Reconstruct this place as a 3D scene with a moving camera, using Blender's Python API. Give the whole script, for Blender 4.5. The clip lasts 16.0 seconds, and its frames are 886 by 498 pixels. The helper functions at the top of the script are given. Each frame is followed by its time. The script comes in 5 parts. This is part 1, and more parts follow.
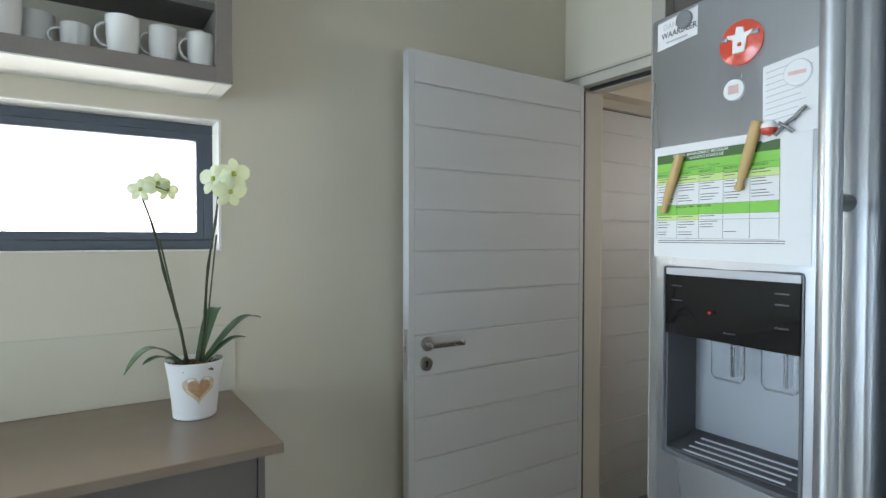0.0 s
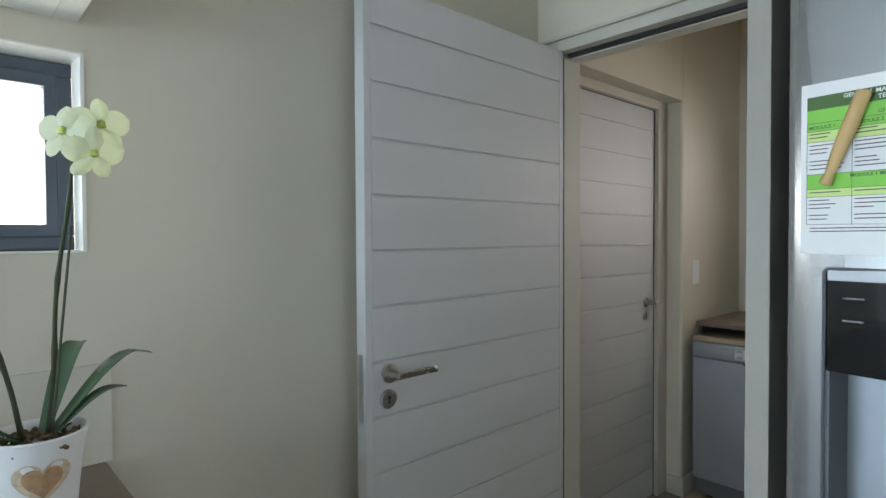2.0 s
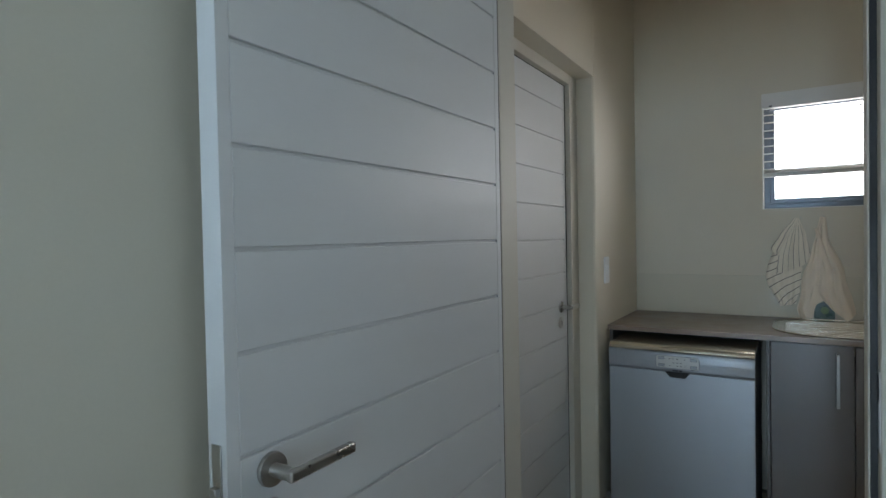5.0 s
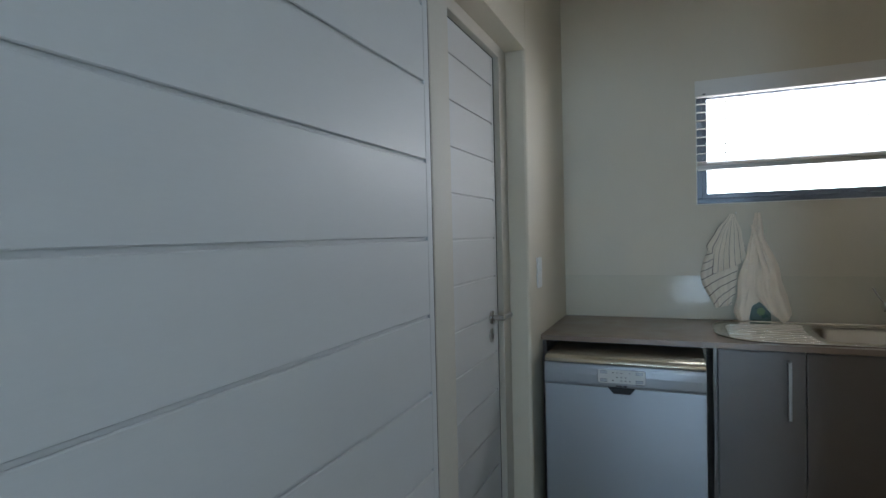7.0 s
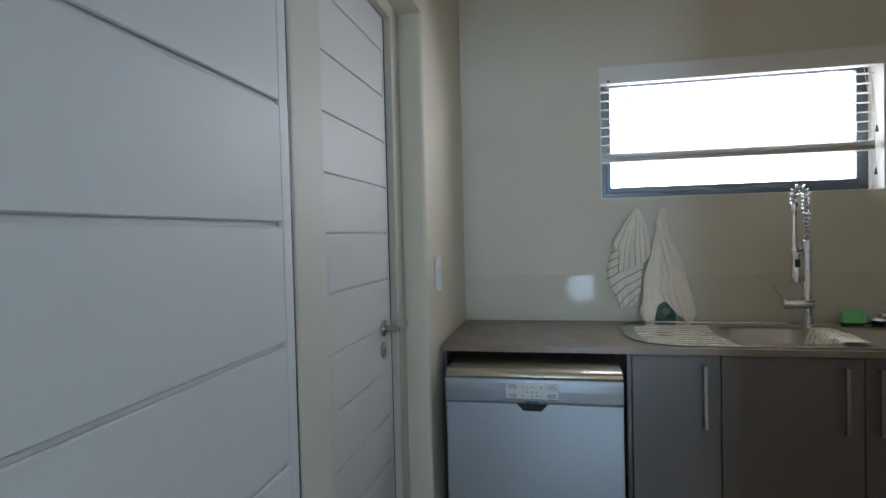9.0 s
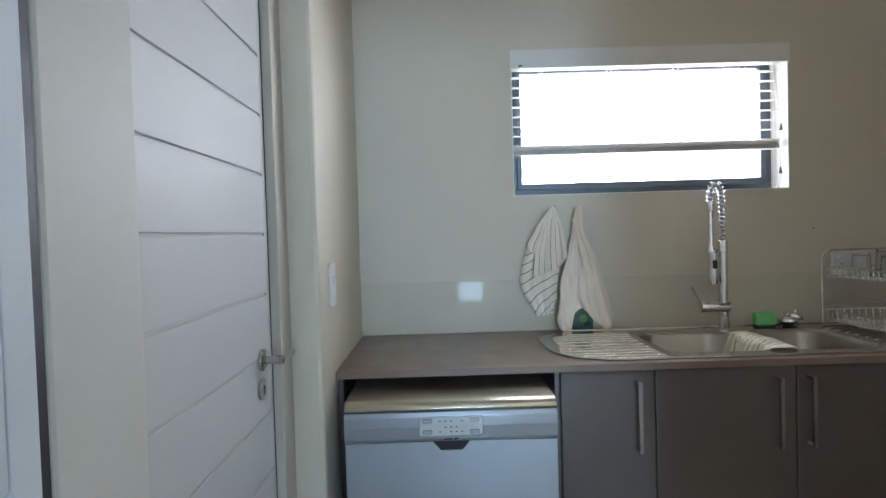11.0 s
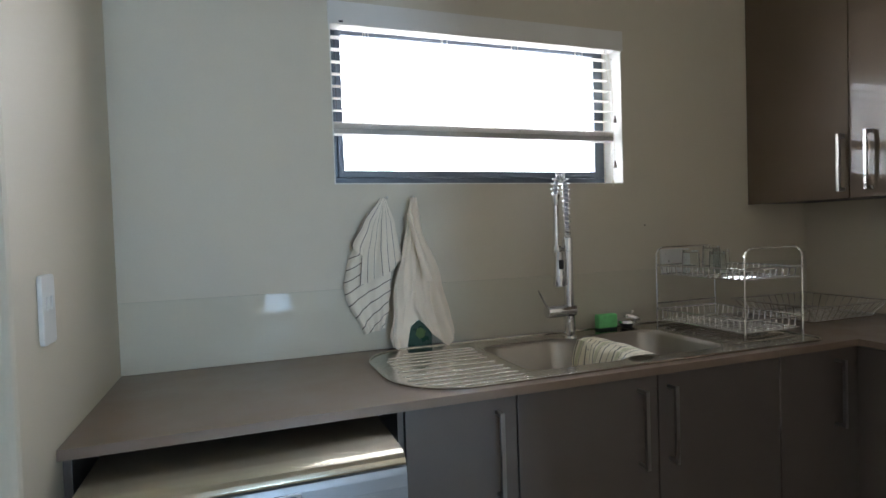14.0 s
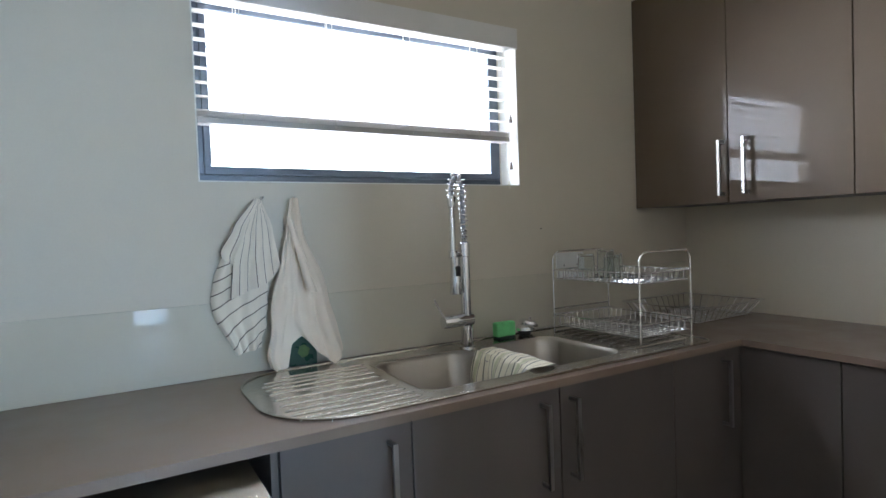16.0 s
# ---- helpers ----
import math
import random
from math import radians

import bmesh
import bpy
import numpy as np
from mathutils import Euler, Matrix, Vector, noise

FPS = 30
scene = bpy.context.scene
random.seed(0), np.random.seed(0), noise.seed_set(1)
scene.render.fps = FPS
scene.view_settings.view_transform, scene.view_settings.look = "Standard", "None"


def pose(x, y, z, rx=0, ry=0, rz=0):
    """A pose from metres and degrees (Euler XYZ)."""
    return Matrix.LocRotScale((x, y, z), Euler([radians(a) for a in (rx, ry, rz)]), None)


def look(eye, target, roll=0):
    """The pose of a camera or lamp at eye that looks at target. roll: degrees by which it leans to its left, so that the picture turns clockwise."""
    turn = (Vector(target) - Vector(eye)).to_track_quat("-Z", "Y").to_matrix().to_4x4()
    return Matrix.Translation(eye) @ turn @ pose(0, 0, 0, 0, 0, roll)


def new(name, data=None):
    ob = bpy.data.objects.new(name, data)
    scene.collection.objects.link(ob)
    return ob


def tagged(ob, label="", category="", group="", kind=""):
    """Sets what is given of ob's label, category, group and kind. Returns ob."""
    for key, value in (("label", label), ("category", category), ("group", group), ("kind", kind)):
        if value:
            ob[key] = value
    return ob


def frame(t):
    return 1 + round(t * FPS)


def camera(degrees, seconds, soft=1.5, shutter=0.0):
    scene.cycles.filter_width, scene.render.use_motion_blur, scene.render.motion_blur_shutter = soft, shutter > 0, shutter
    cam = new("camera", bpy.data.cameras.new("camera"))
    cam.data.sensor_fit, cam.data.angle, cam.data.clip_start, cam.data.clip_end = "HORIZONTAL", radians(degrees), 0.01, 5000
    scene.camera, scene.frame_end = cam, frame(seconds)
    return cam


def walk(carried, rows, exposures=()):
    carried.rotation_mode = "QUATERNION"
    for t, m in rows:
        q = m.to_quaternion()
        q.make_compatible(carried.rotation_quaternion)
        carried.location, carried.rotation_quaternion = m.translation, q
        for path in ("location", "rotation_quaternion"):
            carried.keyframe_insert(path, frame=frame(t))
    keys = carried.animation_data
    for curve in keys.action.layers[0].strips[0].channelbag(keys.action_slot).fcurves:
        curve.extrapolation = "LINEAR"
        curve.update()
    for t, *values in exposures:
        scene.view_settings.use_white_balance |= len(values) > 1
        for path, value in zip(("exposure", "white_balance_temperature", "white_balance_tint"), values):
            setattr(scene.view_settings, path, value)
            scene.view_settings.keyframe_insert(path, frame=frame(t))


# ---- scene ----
cam = camera(77.0, 16.0)
PATH = [
    (0, (-0.007, -0.01, 1.408), (1.087, 1.665, 1.367), 0.1),
    (0.5, (0.016, 0.133, 1.414), (1.166, 1.768, 1.369), -0.1),
    (1, (0.044, 0.257, 1.406), (1.261, 1.843, 1.362), -0.1),
    (1.5, (0.079, 0.36, 1.397), (1.368, 1.889, 1.353), -0.2),
    (2, (0.13, 0.479, 1.395), (1.48, 1.955, 1.35), -0.3),
    (2.5, (0.187, 0.596, 1.392), (1.596, 2.015, 1.351), -0.5),
    (3, (0.237, 0.699, 1.383), (1.707, 2.055, 1.346), -0.7),
    (3.5, (0.292, 0.81, 1.376), (1.822, 2.097, 1.34), -0.9),
    (4, (0.335, 0.893, 1.371), (1.93, 2.099, 1.333), -1.0),
    (6.5, (0.751, 1.182, 1.367), (2.555, 2.045, 1.32), -1.3),
    (7, (0.837, 1.25, 1.363), (2.682, 2.022, 1.314), -1.4),
    (7.5, (0.906, 1.31, 1.355), (2.789, 1.985, 1.305), -1.5),
    (8, (0.983, 1.327, 1.349), (2.896, 1.908, 1.297), -1.5),
    (10.5, (1.46, 1.439, 1.334), (3.457, 1.545, 1.28), -1.6),
    (11, (1.53, 1.468, 1.336), (3.529, 1.456, 1.281), -1.7),
    (11.5, (1.593, 1.48, 1.324), (3.588, 1.356, 1.271), -1.6),
    (12, (1.633, 1.486, 1.323), (3.62, 1.263, 1.269), -1.7),
    (12.5, (1.72, 1.488, 1.318), (3.691, 1.154, 1.266), -1.7),
    (13, (1.816, 1.476, 1.316), (3.765, 1.032, 1.264), -1.9),
    (13.5, (1.896, 1.458, 1.312), (3.817, 0.904, 1.258), -1.9),
    (14, (1.989, 1.448, 1.312), (3.87, 0.772, 1.252), -1.9),
    (14.5, (2.047, 1.427, 1.308), (3.89, 0.652, 1.245), -2.0),
    (15, (2.104, 1.418, 1.312), (3.902, 0.545, 1.251), -2.1),
    (15.5, (2.132, 1.394, 1.309), (3.89, 0.442, 1.25), -2.1),
    (16, (2.136, 1.367, 1.315), (3.858, 0.352, 1.254), -2.1),
]
walk(cam, [(t, look(eye, target, roll)) for t, eye, target, roll in PATH],
     [(0.0, -0.82, 6800, 12.0), (1.5, -0.86, 6700, 11.5), (3.5, -1.12, 6500, 9.5), (7.0, -1.03, 5800, 7.5), (8.5, -0.86, 5800, 8), (11.0, -0.16, 5650, 8.5), (12.5, -0.31, 5950, 9.5), (14.5, -0.42, 5700, 9.5), (16.0, -0.04, 5450, 10)])

# ---- light ----
world = bpy.data.worlds.new("sky")
scene.world = world
world.use_nodes = True
_wn = world.node_tree.nodes
_sky = _wn.new("ShaderNodeTexSky")
_sky.sky_type = "NISHITA"
_sky.sun_disc = False
_sky.sun_elevation, _sky.sun_rotation = radians(72), radians(-20)
world.node_tree.links.new(_sky.outputs[0], _wn["Background"].inputs[0])
_wn["Background"].inputs[1].default_value = 0.12
sun_data = bpy.data.lights.new("sun", "SUN")
sun_data.energy, sun_data.angle, sun_data.color = 3.0, radians(0.6), (1.0, 0.95, 0.88)
sun = new("sun", sun_data)
sun.matrix_world = look((0, 0, 6), (0.12, -0.3, 5))


def window_lamp(name, m, sx, sy, watts, colour, spread=180):
    d = bpy.data.lights.new(name, "AREA")
    d.shape, d.size, d.size_y, d.energy, d.color = "RECTANGLE", sx, sy, watts, colour
    d.spread = radians(spread)
    ob = new(name, d)
    ob.matrix_world = m
    return ob


window_lamp("sky_light_kitchen_window", look((-0.24, 2.06, 1.57), (-0.24, 0, 1.47)), 1.25, 0.46, 20, (0.97, 0.99, 1.0))
window_lamp("sky_light_scullery_window", look((4.07, 0.58, 1.77), (2, 0.58, 1.69)), 1.22, 0.62, 54, (1.0, 0.97, 0.97), 150)
window_lamp("sky_light_patio_doors", look((0.15, -3.86, 1.15), (0.15, 0, 1.05)), 2.8, 2.1, 34, (0.62, 0.81, 1.0))
window_lamp("sky_light_west_doors", look((-3.78, -0.75, 1.15), (0, -0.75, 1.05)), 2.2, 2.1, 80, (0.62, 0.81, 1.0))
window_lamp("sky_light_side_pane", look((-3.78, 1.20, 1.15), (0, 1.20, 1.05)), 1.0, 2.1, 150, (0.62, 0.81, 1.0))


# ---- materials ----
def mat(name, col, rough=0.5, metal=0.0, var=0.06, scale=6.0, fine=120.0, bump=0.0, coat=0.0, spec=0.5, stretch=(1, 1, 1), coat_rough=0.05, rnd=0.0, sheen=0.0):
    """Principled surface with mottling at two scales and a fine relief."""
    m = bpy.data.materials.new(name)
    m.use_nodes = True
    n, l = m.node_tree.nodes, m.node_tree.links
    b = n["Principled BSDF"]
    b.inputs["Metallic"].default_value = metal
    b.inputs["Coat Weight"].default_value = coat
    b.inputs["Coat Roughness"].default_value = coat_rough
    b.inputs["Specular IOR Level"].default_value = spec
    b.inputs["Sheen Weight"].default_value = sheen
    tc, mp = n.new("ShaderNodeTexCoord"), n.new("ShaderNodeMapping")
    mp.inputs["Scale"].default_value = stretch
    l.new(tc.outputs["Object"], mp.inputs["Vector"])
    big, small = n.new("ShaderNodeTexNoise"), n.new("ShaderNodeTexNoise")
    big.inputs["Scale"].default_value, big.inputs["Detail"].default_value = scale, 4
    small.inputs["Scale"].default_value, small.inputs["Detail"].default_value = fine, 3
    for t in (big, small):
        l.new(mp.outputs[0], t.inputs["Vector"])
    add = n.new("ShaderNodeMath")
    add.operation = "MULTIPLY_ADD"
    add.inputs[1].default_value = 0.45
    l.new(small.outputs[0], add.inputs[0])
    l.new(big.outputs[0], add.inputs[2])
    rng = n.new("ShaderNodeMapRange")
    rng.inputs["From Min"].default_value, rng.inputs["From Max"].default_value = 0.42, 1.03
    rng.inputs["To Min"].default_value, rng.inputs["To Max"].default_value = 1 - var, 1 + var
    l.new(add.outputs[0], rng.inputs["Value"])
    val = rng.outputs[0]
    if rnd:
        oi, r2 = n.new("ShaderNodeObjectInfo"), n.new("ShaderNodeMapRange")
        r2.inputs["To Min"].default_value, r2.inputs["To Max"].default_value = 1 - rnd, 1 + rnd
        l.new(oi.outputs["Random"], r2.inputs["Value"])
        mu = n.new("ShaderNodeMath")
        mu.operation = "MULTIPLY"
        l.new(val, mu.inputs[0])
        l.new(r2.outputs[0], mu.inputs[1])
        val = mu.outputs[0]
    hsv = n.new("ShaderNodeHueSaturation")
    hsv.inputs["Color"].default_value = (*col, 1)
    l.new(val, hsv.inputs["Value"])
    l.new(hsv.outputs[0], b.inputs["Base Color"])
    rr = n.new("ShaderNodeMapRange")
    rr.inputs["From Min"].default_value, rr.inputs["From Max"].default_value = 0.3, 0.7
    rr.inputs["To Min"].default_value, rr.inputs["To Max"].default_value = max(rough * 0.82, 0.0), min(rough * 1.18, 1)
    l.new(big.outputs[0], rr.inputs["Value"])
    l.new(rr.outputs[0], b.inputs["Roughness"])
    if bump:
        bp = n.new("ShaderNodeBump")
        bp.inputs["Strength"].default_value, bp.inputs["Distance"].default_value = bump, 0.002
        l.new(add.outputs[0], bp.inputs["Height"])
        l.new(bp.outputs[0], b.inputs["Normal"])
    return m


def glass_mat(name, col=(1, 1, 1), rough=0.0, ior=1.45):
    m = bpy.data.materials.new(name)
    m.use_nodes = True
    b = m.node_tree.nodes["Principled BSDF"]
    b.inputs["Base Color"].default_value = (*col, 1)
    b.inputs["Roughness"].default_value = rough
    b.inputs["IOR"].default_value = ior
    b.inputs["Transmission Weight"].default_value = 1
    return m


M_WALL = mat("wall_paint", (0.62, 0.565, 0.455), 0.6, var=0.035, scale=2.2, fine=160, bump=0.10)
M_CEIL = mat("ceiling_paint", (0.84, 0.83, 0.81), 0.8, var=0.03, scale=2, bump=0.05)
M_REVEAL = mat("window_reveal_paint", (0.78, 0.77, 0.72), 0.5, var=0.03, scale=5, bump=0.06)
M_DOOR = mat("white_door_paint", (0.55, 0.55, 0.54), 0.56, var=0.03, scale=3, fine=90, bump=0.06, stretch=(0.4, 1, 3), rnd=0.012, spec=0.32)
M_FRAME = mat("door_frame_paint", (0.53, 0.495, 0.42), 0.62, var=0.04, scale=4, bump=0.06, spec=0.25)
M_SEAL = mat("black_rubber_seal", (0.015, 0.015, 0.016), 0.6, var=0.1)
M_STEEL = mat("satin_nickel", (0.50, 0.48, 0.455), 0.30, 1.0, var=0.04, scale=9)
M_BAR = mat("satin_grey_bar", (0.30, 0.285, 0.27), 0.36, 1.0, var=0.04, scale=9)
M_CHROME = mat("polished_chrome", (0.82, 0.83, 0.85), 0.07, 1.0, var=0.03, scale=20)
M_CTR = mat("taupe_worktop", (0.200, 0.146, 0.108), 0.34, var=0.10, scale=9, fine=320, bump=0.03, coat=0.2, coat_rough=0.2)
M_CAB = mat("dark_taupe_cabinet", (0.105, 0.088, 0.079), 0.34, var=0.06, scale=4, fine=200, coat=0.25, coat_rough=0.18, bump=0.02)
M_UPPER = mat("gloss_taupe_cabinet", (0.140, 0.106, 0.074), 0.5, var=0.05, scale=3, fine=200, coat=0.4, coat_rough=0.008, spec=0.1)
M_CARC = mat("cabinet_carcass", (0.10, 0.09, 0.085), 0.5, var=0.06)
M_GRIPSHADE = mat("grip_shade_black", (0.012, 0.012, 0.013), 0.7, var=0.1)
M_SILVER = mat("silver_appliance", (0.38, 0.40, 0.425), 0.46, 0.6, var=0.03, scale=5, fine=400, bump=0.015)
M_BAND = mat("champagne_aluminium", (0.62, 0.57, 0.46), 0.26, 0.9, var=0.04, scale=4, stretch=(1, 0.05, 1))
M_FRIDGE = mat("brushed_steel_door", (0.52, 0.54, 0.57), 0.30, 0.85, var=0.05, scale=8, fine=260, bump=0.02, stretch=(1, 1, 0.06))
M_FRSIDE = mat("fridge_side_grey", (0.16, 0.165, 0.175), 0.45, 0.2, var=0.05)
M_NOOK = mat("dispenser_grey", (0.26, 0.275, 0.30), 0.42, 0.5, var=0.02, scale=4)
M_NOOKSIDE = mat("dispenser_dark_grey", (0.085, 0.09, 0.10), 0.45, var=0.02, scale=4)
M_GLOSSBLK = mat("gloss_black_panel", (0.005, 0.005, 0.006), 0.10, var=0.1, coat=0.3, coat_rough=0.015, spec=0.35)
# charcoal lifted towards blue, so the window's glare haze sits in the colour
M_ALU = mat("glare_hazed_charcoal_aluminium", (0.085, 0.10, 0.125), 0.34, 0.3, var=0.08, scale=20)
M_FLOOR = mat("cream_floor_tile", (0.50, 0.42, 0.30), 0.30, var=0.10, scale=5, fine=60, bump=0.03, rnd=0.04)
M_GROUT = mat("tile_grout", (0.33, 0.29, 0.23), 0.85, var=0.1)
M_SPLASH = mat("cream_splash_tile", (0.60, 0.56, 0.455), 0.035, var=0.02, scale=3, spec=0.25)
M_PLASTIC = mat("white_plastic", (0.78, 0.78, 0.76), 0.32, var=0.02)
def thin(m, colour, share):
    """Lets light through a thin sheet."""
    n, l = m.node_tree.nodes, m.node_tree.links
    tr, mx = n.new("ShaderNodeBsdfTranslucent"), n.new("ShaderNodeMixShader")
    tr.inputs[0].default_value = (*colour, 1)
    mx.inputs[0].default_value = share
    l.new(n["Principled BSDF"].outputs[0], mx.inputs[1])
    l.new(tr.outputs[0], mx.inputs[2])
    l.new(mx.outputs[0], n["Material Output"].inputs[0])
    return m


M_BLIND = mat("cream_blind_slat", (0.80, 0.78, 0.72), 0.42, var=0.04, scale=8)
thin(M_BLIND, (0.82, 0.79, 0.76), 0.40)
M_PELMET = mat("white_pelmet", (0.72, 0.70, 0.66), 0.45, var=0.03)
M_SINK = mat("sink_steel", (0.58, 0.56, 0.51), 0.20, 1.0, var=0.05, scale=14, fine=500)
# brushed steel, coloured darker than the deck to add shade inside the bowls
M_BOWL = mat("brushed_bowl_steel_shaded", (0.40, 0.37, 0.33), 0.36, 1.0, var=0.06, scale=14, fine=300, bump=0.01)
M_PANEL = mat("grey_side_panel", (0.29, 0.27, 0.235), 0.5, var=0.04)
M_SHELF = mat("taupe_wall_shelf", (0.22, 0.185, 0.165), 0.42, var=0.08, scale=6, bump=0.03)
M_CERAMIC = mat("white_ceramic", (0.76, 0.74, 0.71), 0.16, var=0.03, coat=0.5)
M_PAPER = mat("white_paper", (0.72, 0.72, 0.72), 0.6, var=0.02)
M_PASTE = mat("paving", (0.45, 0.43, 0.40), 0.9, var=0.12, scale=3, bump=0.2)
M_CORD = mat("cream_cord", (0.70, 0.66, 0.56), 0.7, var=0.05)
M_SPRAY = mat("grey_spray_head", (0.30, 0.31, 0.33), 0.3, 0.7, var=0.05)
M_PANE = glass_mat("clear_pane", (0.97, 0.99, 0.98))
M_GLASS = glass_mat("drinking_glass", (0.95, 0.98, 0.97))
M_ACRYL = glass_mat("clear_acrylic", (0.97, 0.985, 1.0), 0.12)


# ---- mesh helpers ----
def link(name, bm, material, parent=None, smooth=False):
    me = bpy.data.meshes.new(name)
    bmesh.ops.recalc_face_normals(bm, faces=bm.faces)
    bm.to_mesh(me)
    bm.free()
    if smooth:
        me.set_sharp_from_angle(angle=radians(38))
    flat = me.attributes.get("flat")
    for i, p in enumerate(me.polygons):
        p.use_smooth = smooth and not (flat is not None and flat.data[i].value)
    me.materials.append(material)
    ob = new(name, me)
    if parent is not None:
        ob.parent = parent
        ob.matrix_parent_inverse = Matrix.Identity(4)
    return ob


def part(name, bm, material, parent, label="", smooth=True):
    ob = link(name, bm, material, parent, smooth)
    return tagged(ob, label) if label else ob


def thing(name, label, category, m=None, group="", kind=""):
    ob = new(name)
    ob.empty_display_size = 0.05
    if m is not None:
        ob.matrix_basis = m
    return tagged(ob, label, category, group, kind)


def box(x0, x1, y0, y1, z0, z1, bevel=0.0, seg=2, bm=None):
    b = bmesh.new()
    bmesh.ops.create_cube(b, size=1.0)
    for v in b.verts:
        v.co = Vector(((x0 + x1) / 2 + v.co.x * (x1 - x0), (y0 + y1) / 2 + v.co.y * (y1 - y0), (z0 + z1) / 2 + v.co.z * (z1 - z0)))
    if bevel:
        bmesh.ops.bevel(b, geom=list(b.edges), offset=bevel, segments=seg, affect="EDGES", profile=0.5)
    mark_flat(b)
    return merge(bm, b)


def mark_flat(b):
    """Keeps the broad faces of a bevelled block truly flat."""
    b.normal_update()
    layer = b.faces.layers.int.new("flat")
    for f in b.faces:
        f[layer] = int(max(abs(c) for c in f.normal) > 0.9995)


def merge(bm, b):
    if bm is None:
        return b
    me = bpy.data.meshes.new("tmp")
    b.to_mesh(me)
    b.free()
    bm.from_mesh(me)
    bpy.data.meshes.remove(me)
    return bm


def cyl(p0, p1, r, r2=None, seg=20, bevel=0.0, bm=None):
    b = bmesh.new()
    a, c = Vector(p0), Vector(p1)
    bmesh.ops.create_cone(b, cap_ends=True, segments=seg, radius1=r, radius2=r if r2 is None else r2, depth=(c - a).length)
    if bevel:
        rim = [e for e in b.edges if abs(e.verts[0].co.z - e.verts[1].co.z) < 1e-6]
        bmesh.ops.bevel(b, geom=rim, offset=bevel, segments=2, affect="EDGES", profile=0.5)
    m = Matrix.Translation((a + c) / 2) @ (c - a).to_track_quat("Z", "Y").to_matrix().to_4x4()
    b.transform(m)
    return merge(bm, b)


def tube(pts, r, seg=8, bm=None, radii=None, closed=False):
    """A round rod along a line of points."""
    b = bmesh.new()
    pts = [Vector(p) for p in pts]
    n = len(pts)
    rings, up = [], Vector((0.31, 0.17, 0.93)).normalized()
    for i, p in enumerate(pts):
        if closed:
            d = pts[(i + 1) % n] - pts[i - 1]
        else:
            d = pts[min(i + 1, n - 1)] - pts[max(i - 1, 0)]
        d.normalize()
        s = d.cross(up)
        if s.length < 0.05:
            s = d.cross(Vector((1, 0, 0)))
        s.normalize()
        u = s.cross(d)
        up = u
        rad = radii[i] if radii else r
        rings.append([b.verts.new(p + (s * math.cos(a) + u * math.sin(a)) * rad) for a in (2 * math.pi * k / seg for k in range(seg))])
    for i in range(n if closed else n - 1):
        a, c = rings[i], rings[(i + 1) % n]
        for k in range(seg):
            b.faces.new((a[k], a[(k + 1) % seg], c[(k + 1) % seg], c[k]))
    if not closed:
        b.faces.new(rings[0][::-1])
        b.faces.new(rings[-1])
    return merge(bm, b)


def lathe(profile, seg=32, bm=None, at=(0, 0, 0), sx=1.0):
    """A turned shape from (radius, height) pairs; ends at radius 0 are closed."""
    b = bmesh.new()
    rings = []
    for r, z in profile:
        if r < 1e-6:
            rings.append([b.verts.new((at[0], at[1], at[2] + z))])
        else:
            rings.append([b.verts.new((at[0] + sx * r * math.cos(2 * math.pi * k / seg), at[1] + r * math.sin(2 * math.pi * k / seg), at[2] + z)) for k in range(seg)])
    for a, c in zip(rings, rings[1:]):
        for k in range(seg):
            q = (k + 1) % seg
            if len(a) == 1:
                b.faces.new((a[0], c[q], c[k]))
            elif len(c) == 1:
                b.faces.new((a[k], a[q], c[0]))
            else:
                b.faces.new((a[k], a[q], c[q], c[k]))
    return merge(bm, b)


def sheet(fn, nu, nv, thick=0.0, bm=None):
    """A bent sheet, fn(u, v) -> point, given a thickness along its normals."""
    b = bmesh.new()
    g = [[b.verts.new(fn(i / nu, j / nv)) for j in range(nv + 1)] for i in range(nu + 1)]
    uv = b.loops.layers.uv.new("uv")
    for i in range(nu):
        for j in range(nv):
            f = b.faces.new((g[i][j], g[i + 1][j], g[i + 1][j + 1], g[i][j + 1]))
            for lp, (p, q) in zip(f.loops, ((i, j), (i + 1, j), (i + 1, j + 1), (i, j + 1))):
                lp[uv].uv = (p / nu, q / nv)
    if thick:
        bmesh.ops.recalc_face_normals(b, faces=b.faces)
        bmesh.ops.solidify(b, geom=list(b.faces), thickness=thick)
    return merge(bm, b)


def prism(poly, axis, a, c, bm=None, bevel=0.0):
    """A polygon of (u, v) pairs pulled along an axis from a to c; for x: (y, z), y: (x, z), z: (x, y)."""
    b = bmesh.new()

    def at(u, v, w):
        return {"x": (w, u, v), "y": (u, w, v), "z": (u, v, w)}[axis]
    lo, hi = [b.verts.new(at(u, v, a)) for u, v in poly], [b.verts.new(at(u, v, c)) for u, v in poly]
    n = len(poly)
    for i in range(n):
        b.faces.new((lo[i], lo[(i + 1) % n], hi[(i + 1) % n], hi[i]))
    b.faces.new(lo[::-1])
    b.faces.new(hi)
    if bevel:
        bmesh.ops.recalc_face_normals(b, faces=b.faces)
        bmesh.ops.bevel(b, geom=list(b.edges), offset=bevel, segments=2, affect="EDGES", profile=0.5)
        mark_flat(b)
    return merge(bm, b)


